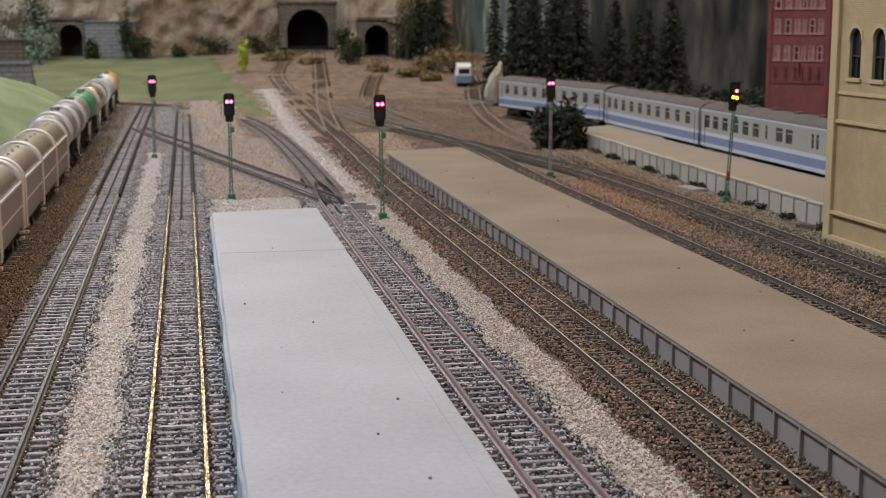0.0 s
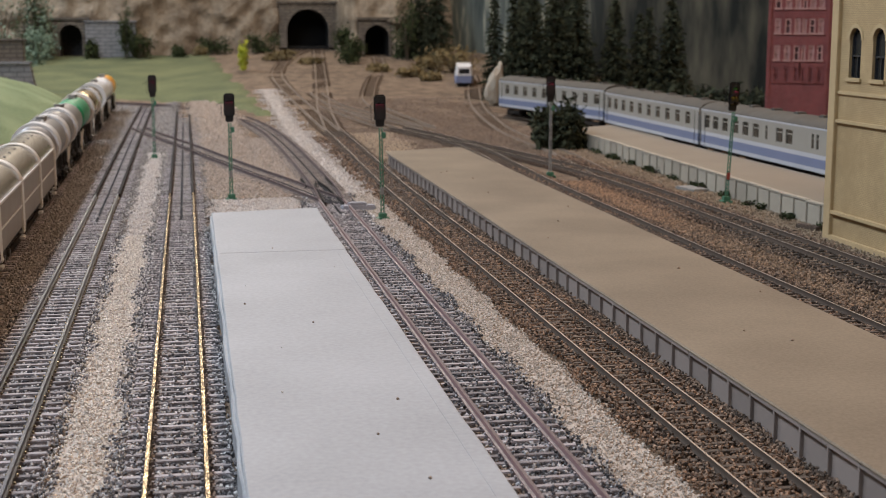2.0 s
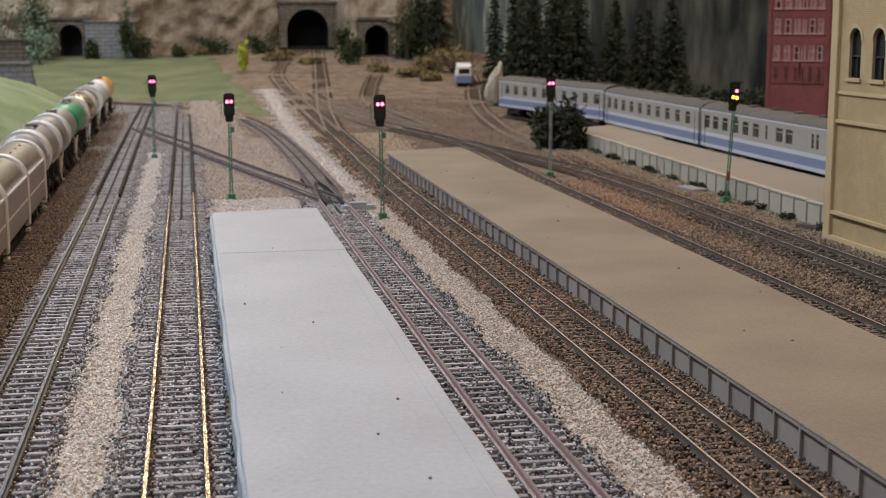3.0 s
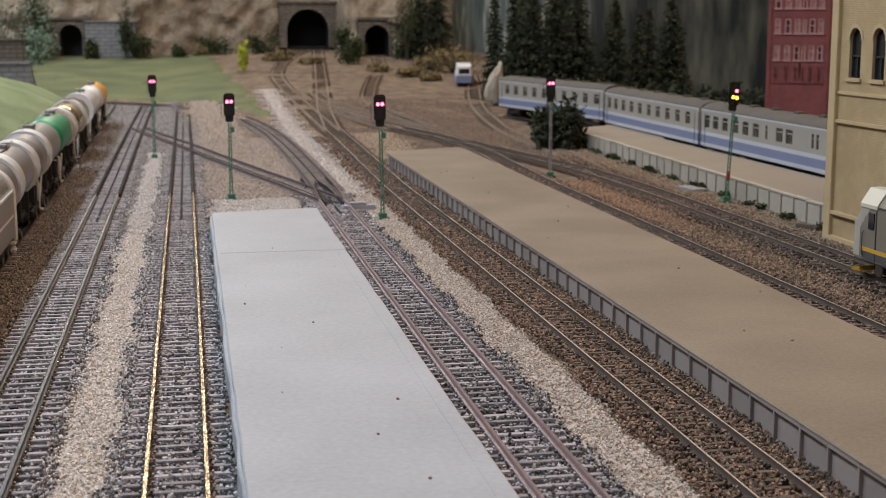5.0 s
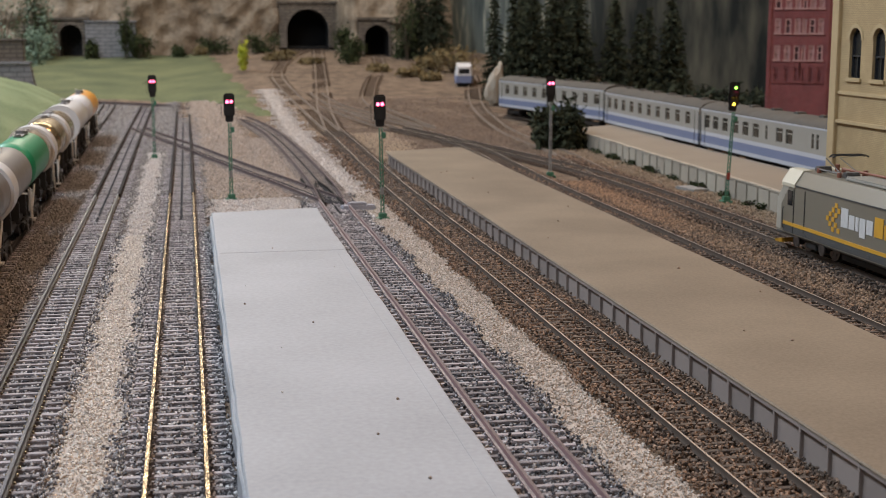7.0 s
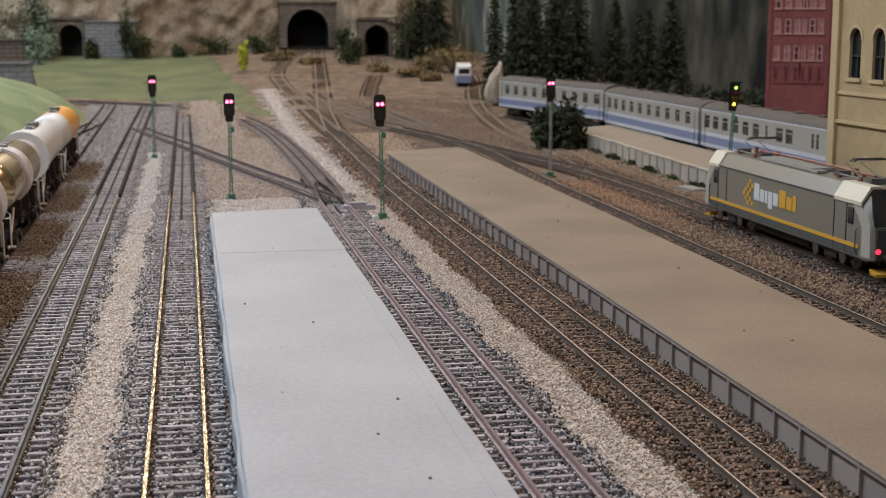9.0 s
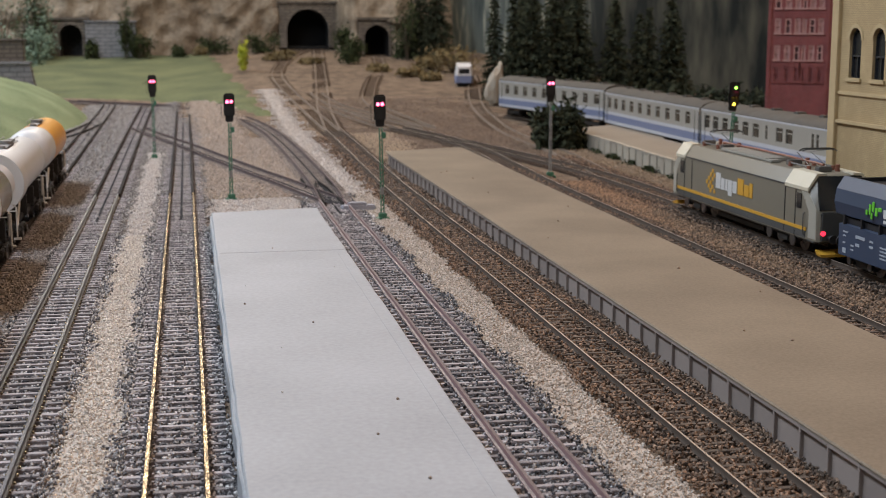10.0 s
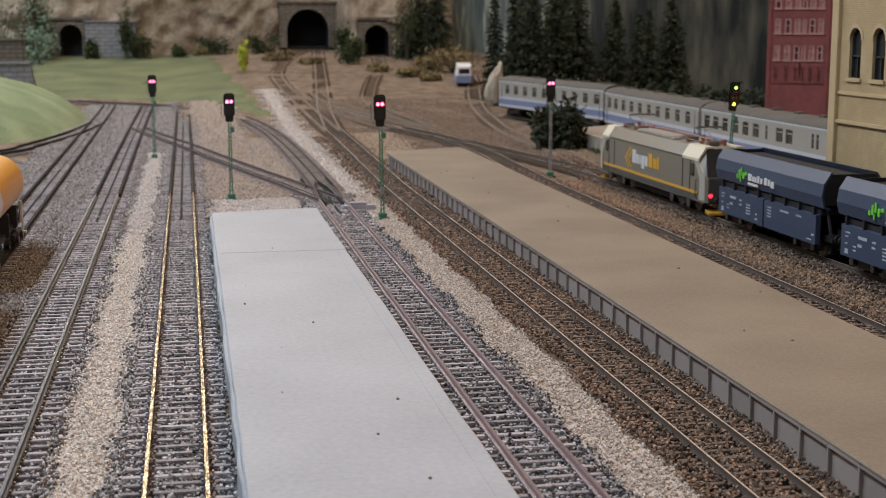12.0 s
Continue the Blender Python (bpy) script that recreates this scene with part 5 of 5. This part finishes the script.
def hopper():
    th = thing("hopper_wagon", "navy blue open hopper wagon with pale lettering bars", "wagon", "navy hopper wagons")
    bm = bmesh.new()
    prof = [(12.5, 26), (16.2, 27.5), (17.6, 33.5), (16.6, 40), (12.8, 46), (11.6, 46), (15.4, 39.8), (16.4, 33.5), (15.2, 28.5), (12.0, 27)]
    ring(bm, prof, -72, 72)
    ring(bm, [(-x, z) for x, z in prof][::-1], -72, 72)
    ob = part("hopper_shoulder", bm, "navy", th)
    ob.data.polygons.foreach_set("use_smooth", [False] * len(ob.data.polygons))
    bm = bmesh.new()
    for e in (-1, 1):
        y0, y1 = sorted((e * 71.9, e * 70.5))
        ring(bm, [(-16.4, 29), (16.4, 29), (17, 36), (15, 42), (12, 45), (-12, 45), (-15, 42), (-17, 36)], y0, y1)
        bx(bm, -6, 6, min(e * 68, e * 74), max(e * 68, e * 74), 12, 16)
        for s in (-1, 1):
            tube(bm, [(s * 12, e * 67, 30), (s * 12, e * 73, 14)], 0.9, 5)
    ring(bm, [(-15, 30), (15, 30), (13, 43), (-13, 43)], -70.4, 70.4)
    part("hopper_end", bm, "navy_dark", th, "black hopper ends and load")
    bm = bmesh.new()
    bx(bm, -15.2, 15.2, -67, 67, 23, 26.5, 0.4)
    for s in (-1, 1):
        for k in range(8):
            y = -62 + k * 17.7
            bx(bm, s * 16.3 - 0.8, s * 16.3 + 0.8, y - 0.6, y + 0.6, 22.8, 27.8)
    part("ledge", bm, "navy_dark", th)
    for s in (-1, 1):
        for y0, y1 in ((1, 66), (-66, -1)):
            bm = bmesh.new()
            ring(bm, [(s * 14.5, 8.2), (s * 17.3, 7.6), (s * 17.3, 23), (s * 14.5, 23.4)], y0, y1)
            part("side_door", bm, "navy", th)
        for y, z, w, h in ((66, 20, 5, 1), (66, 18, 3, 1), (66, 11.5, 3.5, 3.5), (66, 14.5, 2.5, 1), (52, 19.5, 9, 2.2), (52, 15.5, 4, 2), (57, 14, 3, 1), (57, 12, 3, 1),
                           (37, 19, 3.5, 1.4), (37, 16.4, 3.5, 1.4), (26, 17.5, 6, 1), (26, 15.8, 6, 1), (26, 14.1, 6, 1), (26, 12.4, 6, 1), (12, 11, 3, 1.6), (12, 13.6, 2.6, 1.2),
                           (-6, 20, 5, 1), (-6, 18.3, 5, 1), (-6, 16.6, 5, 1), (-6, 14.9, 5, 1), (-24, 20.4, 11, 1.4), (-46, 20.4, 6, 1.2), (-66, 13, 3, 1.6), (-60, 10, 6, 0.8)):
            bm = bmesh.new()
            bx(bm, s * 17.35 - 0.15, s * 17.35 + 0.15, y * 0.93 - w, y * 0.93, z - h * 0.7, z)
            part("mark_bar", bm, "mark_grey", th, "small pale bar")
        for k, (y, z, w, h) in enumerate(((36, 31.5, 2.2, 5), (33, 33, 2, 5), (30, 31.5, 2.4, 4), (39, 31, 2, 2.5), (34, 29.4, 1.5, 3), (27, 34.0, 3, 2))):
            bm = bmesh.new()
            bx(bm, s * 17.65 - 0.3, s * 17.65 + 0.3, y - w, y, z, z + h, 0.25)
            part("logo_leaf", bm, "leafgreen", th, "bright green plain logo shape")
        for y, z, w, h in ((22, 31.5, 5, 4), (16, 31.5, 2.6, 3), (12.4, 31.5, 2.6, 3), (8.8, 31.5, 2.6, 4), (5, 31.5, 3, 3), (-0.5, 31.5, 4, 4), (-5.5, 31.5, 3, 3.6), (-9.5, 30.7, 4, 3.8), (22, 29, 14, 1.4)):
            bm = bmesh.new()
            bx(bm, s * 17.6 - 0.2, s * 17.6 + 0.2, y - w, y, z, z + h)
            part("mark_bar", bm, "white", th, "plain white bar in place of lettering")
    bm = bmesh.new()
    bx(bm, -11, 11, -73, 73, 9, 12.5, 0.4)
    part("underframe", bm, "chassis", th)
    for e in (-1, 1):
        bogie(th, e * 48, 5.6, 21)
        buffers(th, e * 73, e)
    return th


def lathe(bm, rows, zc, n=28):
    rings = []
    for y, r in rows:
        rings.append([bm.verts.new((r * math.cos(k * math.tau / n), y, zc + r * math.sin(k * math.tau / n))) for k in range(n)])
    for a, b in zip(rings, rings[1:]):
        for k in range(n):
            bm.faces.new((a[k], a[(k + 1) % n], b[(k + 1) % n], b[k]))
    bm.faces.new(rings[0][::-1])
    bm.faces.new(rings[-1])


def tank(bands, label, rings=()):
    """bands: (from, to, material) along the barrel, the camera's end first."""
    th = thing("tank_wagon", label, "wagon", "tank wagons")
    R, ends = 15.2, 72
    for y0, y1, mt in bands:
        bm = bmesh.new()
        rows = [(y0, R), (y1, R)]
        if y0 <= -ends + 6:
            rows = [(-ends - 3, 3), (-ends - 2.4, 8), (-ends, 12), (-ends + 3, 14.6), (-ends + 6, R), (y1, R)]
        if y1 >= ends - 6:
            rows = rows[:-1] + [(ends - 6, R), (ends - 3, 14.6), (ends, 12), (ends + 2.4, 8), (ends + 3, 3)]
        lathe(bm, rows, 34.5)
        part("barrel", bm, mt, th)
    for y, mt in rings:
        bm = bmesh.new()
        lathe(bm, [(y - 10, R - 0.2), (y - 10, R + 1.8), (y + 10, R + 1.8), (y + 10, R - 0.2)], 34.5)
        part("hoop", bm, mt, th)
    bm = bmesh.new()
    bx(bm, -10, 10, -77, 77, 8.6, 12, 0.4)
    for y in (-55, -20, 20, 55):
        bx(bm, -12, 12, y - 2, y + 2, 10, 22.5, 0.4)
    part("underframe", bm, "chassis", th)
    bm = bmesh.new()
    cy(bm, (0, 0, 51), 4, 3, "z", 14)
    for y in (-24, 24):
        cy(bm, (0, y, 50.4), 2.2, 2, "z", 10)
    part("manhole", bm, "tank_grey", th)
    bm = bmesh.new()
    bx(bm, -3, 3, -26, 26, 50.0, 50.4)
    for s in (-1, 1):
        tube(bm, [(s * 4, -22, 49.6), (s * 4, -22, 53), (s * 4, 22, 53), (s * 4, 22, 49.6)], 0.18, 4)
    part("walkway", bm, "tank_grey", th, "grey roof walkway with thin rails")
    for e in (-1, 1):
        bm = bmesh.new()
        for s in (-1, 1):
            tube(bm, [(s * 12.5, e * 76, 4), (s * 12.5, e * 76, 22), (s * 10, e * 76, 24)], 0.5, 5)
            bx(bm, s * 12.5 - 2, s * 12.5 + 2, e * 76 - 1.5, e * 76 + 1.5, 4, 5)
            tube(bm, [(s * 12, e * 70, 11), (s * 13, e * 64, 24)], 0.7, 5)
        tube(bm, [(-12.5, e * 77, 20), (12.5, e * 77, 20)], 0.4, 5)
        part("end_step", bm, "van_rib", th, "pale end steps and handrails")
        bogie(th, e * 52, 5.4, 21, half=11.5)
        buffers(th, e * 77, e)
    return th


def van():
    th = thing("sliding_wall_wagon", "weathered beige covered wagon with a rounded silver roof", "wagon", "covered wagons")
    arc = [(16.6 * math.cos(a), 33 + 14 * math.sin(a)) for a in np.linspace(0.12, math.pi - 0.12, 15)]
    for k in range(3):
        y0 = -153 + 102 * k
        for s in (-1, 1):
            bm = bmesh.new()
            bx(bm, s * 16 - 0.8, s * 16 + 0.8, y0 + 1.0, y0 + 101, 11, 35.2, 0.3)
            part("side_door", bm, "van_side", th, "grimy beige sliding wall")
            bm = bmesh.new()
            bx(bm, s * 16.9 - 0.3, s * 16.9 + 0.3, y0 + 4, y0 + 98, 22, 23)
            part("door_bar", bm, "van_rib", th)
            bm = bmesh.new()
            bx(bm, s * 17 - 0.5, s * 17 + 0.5, y0, y0 + 102, 34.6, 36.0, 0.2)
            part("gutter", bm, "van_rib", th)
    bm = bmesh.new()
    ring(bm, arc + [(-15, 12), (15, 12)], -152, 152)
    part("roof", bm, "van_roof", th, "silvery rounded roof")
    for y in (-153, -51, 51, 153):
        bm = bmesh.new()
        big = [(17.6 * math.cos(a), 33 + 15 * math.sin(a)) for a in np.linspace(0.05, math.pi - 0.05, 17)]
        rows = []
        path = [(17.6, 9)] + big + [(-17.6, 9)]
        for x, z in path:
            rows.append([bm.verts.new(q) for q in ((x, y - 4.5, z), (x, y + 4.5, z), (x * 0.93, y + 4.5, z - 0.8), (x * 0.93, y - 4.5, z - 0.8))])
        for a, b in zip(rows, rows[1:]):
            for q in range(4):
                bm.faces.new((a[q], a[(q + 1) % 4], b[(q + 1) % 4], b[q]))
        bm.faces.new(rows[0])
        bm.faces.new(rows[-1][::-1])
        part("roof_rib", bm, "van_rib", th, "pale arched rib")
    for y in (-125, -102, -75, -25, 0, 25, 75, 102, 125):
        bm = bmesh.new()
        cy(bm, (4, y, 46.6), 0.9, 0.9, "z", 8)
        part("roof_bolt", bm, "chassis", th)
    bm = bmesh.new()
    bx(bm, -15, 15, -154, 154, 8.4, 11.4, 0.4)
    part("underframe", bm, "chassis", th)
    for e in (-1, 1):
        for s in (-1, 1):
            for q in (51, 148):
                for z in (3.5, 7):
                    bm = bmesh.new()
                    bx(bm, s * 16 - 1.5, s * 16 + 1.5, e * q - 4, e * q + 4, z, z + 1.6, 0.3)
                    part("foot_step", bm, "white", th, "pale step")
        bogie(th, e * 118, 5.4, 21, half=11.5)
        bm = bmesh.new()
        bx(bm, -15.5, 15.5, min(e * 152.5, e * 154), max(e * 152.5, e * 154), 12, 40, 0.3)
        part("end_wall", bm, "van_side", th)
        buffers(th, e * 154, e)
    for o in th.children:
        if not o.name.startswith(("bogie", "buffer_beam")):
            o.data.transform(Matrix.Diagonal((0.9, 1, 1, 1)))
    return th


def coach(m, label, wins=None, narrow=()):
    th = thing("passenger_coach", label, "train coach", "passenger coaches", m)
    L2 = 144

    def hw(y):
        return 2.2 if y in narrow else 6.2
    wins = wins or [-126 + 27 * k for k in range(10)]
    for s in (-1, 1):
        def strip(name, z0, z1, mt, lab="", w=17.0, t=1.2):
            bm = bmesh.new()
            bx(bm, s * w - t / 2, s * w + t / 2, -L2, L2, z0, z1)
            part(name, bm, mt, th, lab)
        strip("side_base", 12, 15.2, "coach_pale")
        strip("blue_band", 15.2, 22, "coach_blue", "blue lower side band")
        strip("pale_stripe", 22, 25.2, "coach_pale")
        bm = bmesh.new()
        x0, x1 = sorted((s * 16.4, s * 17.6))
        bx(bm, x0, x1, -L2, L2, 25.2, 29.0)
        bx(bm, x0, x1, -L2, L2, 40.0, 44)
        cur = -L2
        for y in wins:
            bx(bm, x0, x1, cur, y - hw(y), 29.0, 40.0)
            cur = y + hw(y)
        bx(bm, x0, x1, cur, L2, 29.0, 40.0)
        part("side_wall", bm, "coach_grey", th)
        for y in wins:
            bm = bmesh.new()
            bx(bm, s * 16.6 - 0.2, s * 16.6 + 0.2, y - hw(y), y + hw(y), 29.0, 40.0)
            win = part("window", bm, "coach_glass", th, "brownish coach window")
            bm = bmesh.new()
            bx(bm, s * 17.1 - 0.3, s * 17.1 + 0.3, y - hw(y), y + hw(y), 36.4, 37.0)
            part("window_bar", bm, "coach_grey", win)
        for e in (-1, 1):
            bm = bmesh.new()
            for q in (133.5, 143):
                bx(bm, s * 17.5 - 0.3, s * 17.5 + 0.3, e * q - 0.4, e * q + 0.4, 12, 42)
            part("door_seam", bm, "chassis", th)
    bm = bmesh.new()
    arc = [(17.4 * math.cos(a), 43.6 + 7.5 * math.sin(a)) for a in np.linspace(0, math.pi, 15)]
    ring(bm, arc, -L2, L2)
    part("roof", bm, "coach_roof", th, "dull grey brown rounded roof")
    bm = bmesh.new()
    for s in (-1, 1):
        bx(bm, s * 17.4 - 0.4, s * 17.4 + 0.4, -L2, L2, 43.6, 44.8)
    part("gutter", bm, "coach_pale", th)
    for k in range(6):
        bm = bmesh.new()
        bx(bm, -4, 4, -115 + 44 * k, -107 + 44 * k, 50.4, 52.6, 0.5)
        part("roof_vent", bm, "coach_roof", th)
    bm = bmesh.new()
    for e in (-1, 1):
        bx(bm, -16, 16, min(e * 143, e * 144.5), max(e * 143, e * 144.5), 12, 46)
        bx(bm, -8, 8, min(e * 144.5, e * 147), max(e * 144.5, e * 147), 12, 42, 0.6)
    part("end_wall", bm, "coach_grey", th)
    bm = bmesh.new()
    bx(bm, -15, 15, -140, 140, 10, 12.2)
    bx(bm, -12, 12, -60, 50, 4.5, 10.2, 0.6)
    part("underframe", bm, "chassis", th)
    for e in (-1, 1):
        bm = bmesh.new()
        for s in (-1, 1):
            bx(bm, s * 12 - 1.2, s * 12 + 1.2, e * 108 - 19, e * 108 + 19, 3.5, 8.5, 0.5)
            for q in (-14, 14):
                cy(bm, (s * 8.5, e * 108 + q, 5.3), 5.3, 2.4, "x", 16)
        part("bogie", bm, "chassis", th, "black bogie")
    return th


def railcar():
    th = thing("railcar", "white and blue parked railcar end on the siding", "railcar", "", at(449, 2225, terrain(449, 2200) - 6, -10.5))
    bm = bmesh.new()
    loft(bm, [(-62, [(-13, 8), (13, 8), (13.5, 22), (11, 38), (-11, 38), (-13.5, 22)]), (-56, [(-17, 8), (17, 8), (17, 24), (14, 43), (-14, 43), (-17, 24)]), (60, [(-17, 8), (17, 8), (17, 24), (14, 43), (-14, 43), (-17, 24)])])
    part("body", bm, "tank_white", th)
    bm = bmesh.new()
    loft(bm, [(-62.8, [(-13.6, 7.5), (13.6, 7.5), (14, 21), (-14, 21)]), (-56, [(-17.6, 7.5), (17.6, 7.5), (17.6, 21), (-17.6, 21)]), (60, [(-17.6, 7.5), (17.6, 7.5), (17.6, 21), (-17.6, 21)])])
    part("lower_band", bm, "coach_blue", th, "blue lower body band")
    bm = bmesh.new()
    bx(bm, -10, 10, -62.6, -58, 25, 34, 0.5)
    part("windscreen", bm, "glass_dark", th)
    bm = bmesh.new()
    bx(bm, -12, 12, -50, 56, 0, 8, 0.6)
    part("bogie", bm, "chassis", th)
    for o in th.children:
        o.data.transform(Matrix.Scale(0.85, 4))


# ---------------------------------------------------------------- build
room()
land()
rock_wall()
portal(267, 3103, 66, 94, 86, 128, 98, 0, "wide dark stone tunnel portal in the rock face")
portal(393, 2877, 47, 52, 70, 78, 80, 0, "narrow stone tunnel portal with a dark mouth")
portal(-243, 2995, 46, 47, 72, 74, 81, 0, "old mossy stone tunnel portal above the meadow", "stone_shaded")
stone_walls()
backdrop()
platforms()
station_building()
red_building()
plants()
lineside_bits()
signals()
turnout()
coach(at(474, 1027), "grey and blue luggage coach with widely spaced windows", [-91, -83, -42, -24, 0.5, 21.5, 43, 64, 87.5, 109, 129], (-91, -83, 0.5))
coach(at(474, 1320), "grey and blue passenger coach with brownish windows", [-115, -88, -60, -32, -5, 23, 50, 77, 103, 126])
coach(at(445, 1610, 2, 11.3), "grey and blue passenger coach at the train's far end")
railcar()
LOCO = locomotive()
H1 = hopper()
HOPPERS = [H1]
TANKS = [
    tank([(-72, -26, "tank_white"), (-26, 72, "tank_orange")], "bright orange tank wagon with a white end"),
    tank([(-72, 72, "tank_white")], "plain white tank wagon with a wide white hoop", [(-62, "tank_white")]),
    tank([(-72, 72, "tank_chrome")], "chrome tank wagon with golden reflections in its colour and a wide white hoop", [(-4, "tank_white")]),
    tank([(-72, 18, "tank_green"), (18, 72, "tank_chrome")], "bright green and chrome tank wagon, golden reflections in the chrome colour, white hoop", [(54, "tank_white")]),
    tank([(-72, 30, "tank_grey"), (30, 72, "tank_grey")], "weathered grey tank wagon with one pale hoop", [(-30, "tank_white")]),
    tank([(-72, 72, "tank_grey")], "weathered grey tank wagon with pale fittings", [(-46, "tank_white"), (40, "tank_white")]),
]
VANS = [van(), van()]
copies = [copy_thing(H1, Matrix()), copy_thing(H1, Matrix())]
HOPPERS += copies
for c in copies:
    for o in c.children_recursive:
        if o.name.startswith("wheelset"):
            AXLES.append((o, c, 0, 5.6))
tracks()
ballasts()


# ---------------------------------------------------------------- movement
TIMES = [0, 1, 2, 3, 4, 5, 6, 7, 8, 9, 10, 11, 12]
LOCO_Y = [298, 340, 382, 425, 468, 512, 556, 602, 654, 709, 767, 836, 925]
TAIL_Y = [2115, 2062, 1998, 1925, 1843, 1755, 1658, 1551, 1410, 1258, 1108, 957, 804]


def place_tank(y):
    return at(-102.2 - 0.0074 * y, y, 0, 0.42)


LINE = sorted((p.y, p.x) for p in curve_pts(LOCO_LINE))


def on_track(y, half):
    """The pose of a wagon whose bogies run half its wheelbase before and behind y on the curving track."""
    a, b = (float(np.interp(q, [p[0] for p in LINE], [p[1] for p in LINE])) for q in (y - half, y + half))
    return at((a + b) / 2, y, 0, math.degrees(math.atan2(a - b, 2 * half)))


def smooth_at(ys, t):
    """The same gliding curve, read between the rows."""
    i = min(int(t), len(ys) - 2)
    a, b, c, d = ys[max(i - 1, 0)], ys[i], ys[i + 1], ys[min(i + 2, len(ys) - 1)]
    u = t - i
    return 0.5 * (2 * b + (c - a) * u + (2 * a - 5 * b + 4 * c - d) * u * u + (3 * b - a - 3 * c + d) * u ** 3)


OFF = [0.5, 0.8, 1.2, 1.5, 2.0, 2.5, 6.0, 6.5, 6.8]


def motions():
    fine = [k / 10 for k in range(121)]
    walk(LOCO, [(t, on_track(smooth_at(LOCO_Y, t) - 8.5, 70)) for t in fine])
    for k, w in enumerate(HOPPERS):
        walk(w, [(t, on_track(smooth_at(LOCO_Y, t) - 209 - 160.5 * k, 48)) for t in fine])
    offs = [86, 264, 442, 626, 785, 940]
    for k, w in enumerate(TANKS):
        walk(w, [(t, place_tank(smooth_at(TAIL_Y, t) - offs[k])) for t in fine])
    for k, w in enumerate(VANS):
        walk(w, [(t, place_tank(smooth_at(TAIL_Y, t) - 1172 - 320 * k)) for t in fine])
    seen = {}
    for ob, owner, y, r in AXLES:
        if owner in copies:
            i = seen.get(owner.name, 0)
            seen[owner.name] = i + 1
            y = [-58.5, -37.5, 37.5, 58.5][i % 4]
        ys = LOCO_Y if owner in [LOCO] + HOPPERS else TAIL_Y
        step = 2 if ys is LOCO_Y else 1
        rows = []
        for f in range(0, 361, step):
            t = f / 30
            ang = -math.degrees((smooth_at(ys, t) - ys[0]) / r)
            rows.append((t, pose(0, y * MM, r * MM, ang)))
        walk(ob, rows)
    for lamp, (x, y, z), kind in LAMPS:
        def turn(on):
            return pose(x * MM, y * MM, z * MM, 0 if on else 88)
        rows = []
        for f in range(0, 361):
            t = f / 30
            lit = not any(abs(t - q) < 0.05 for q in OFF)
            if kind == "stop":
                lit = lit and t < 6.85
            if kind == "go":
                lit = t > 6.85
            rows.append((t, lit))
        keys = [(t, turn(a)) for k, (t, a) in enumerate(rows) if k in (0, 360) or rows[k - 1][1] != a or rows[min(k + 1, 360)][1] != a]
        walk(lamp, keys)


motions()
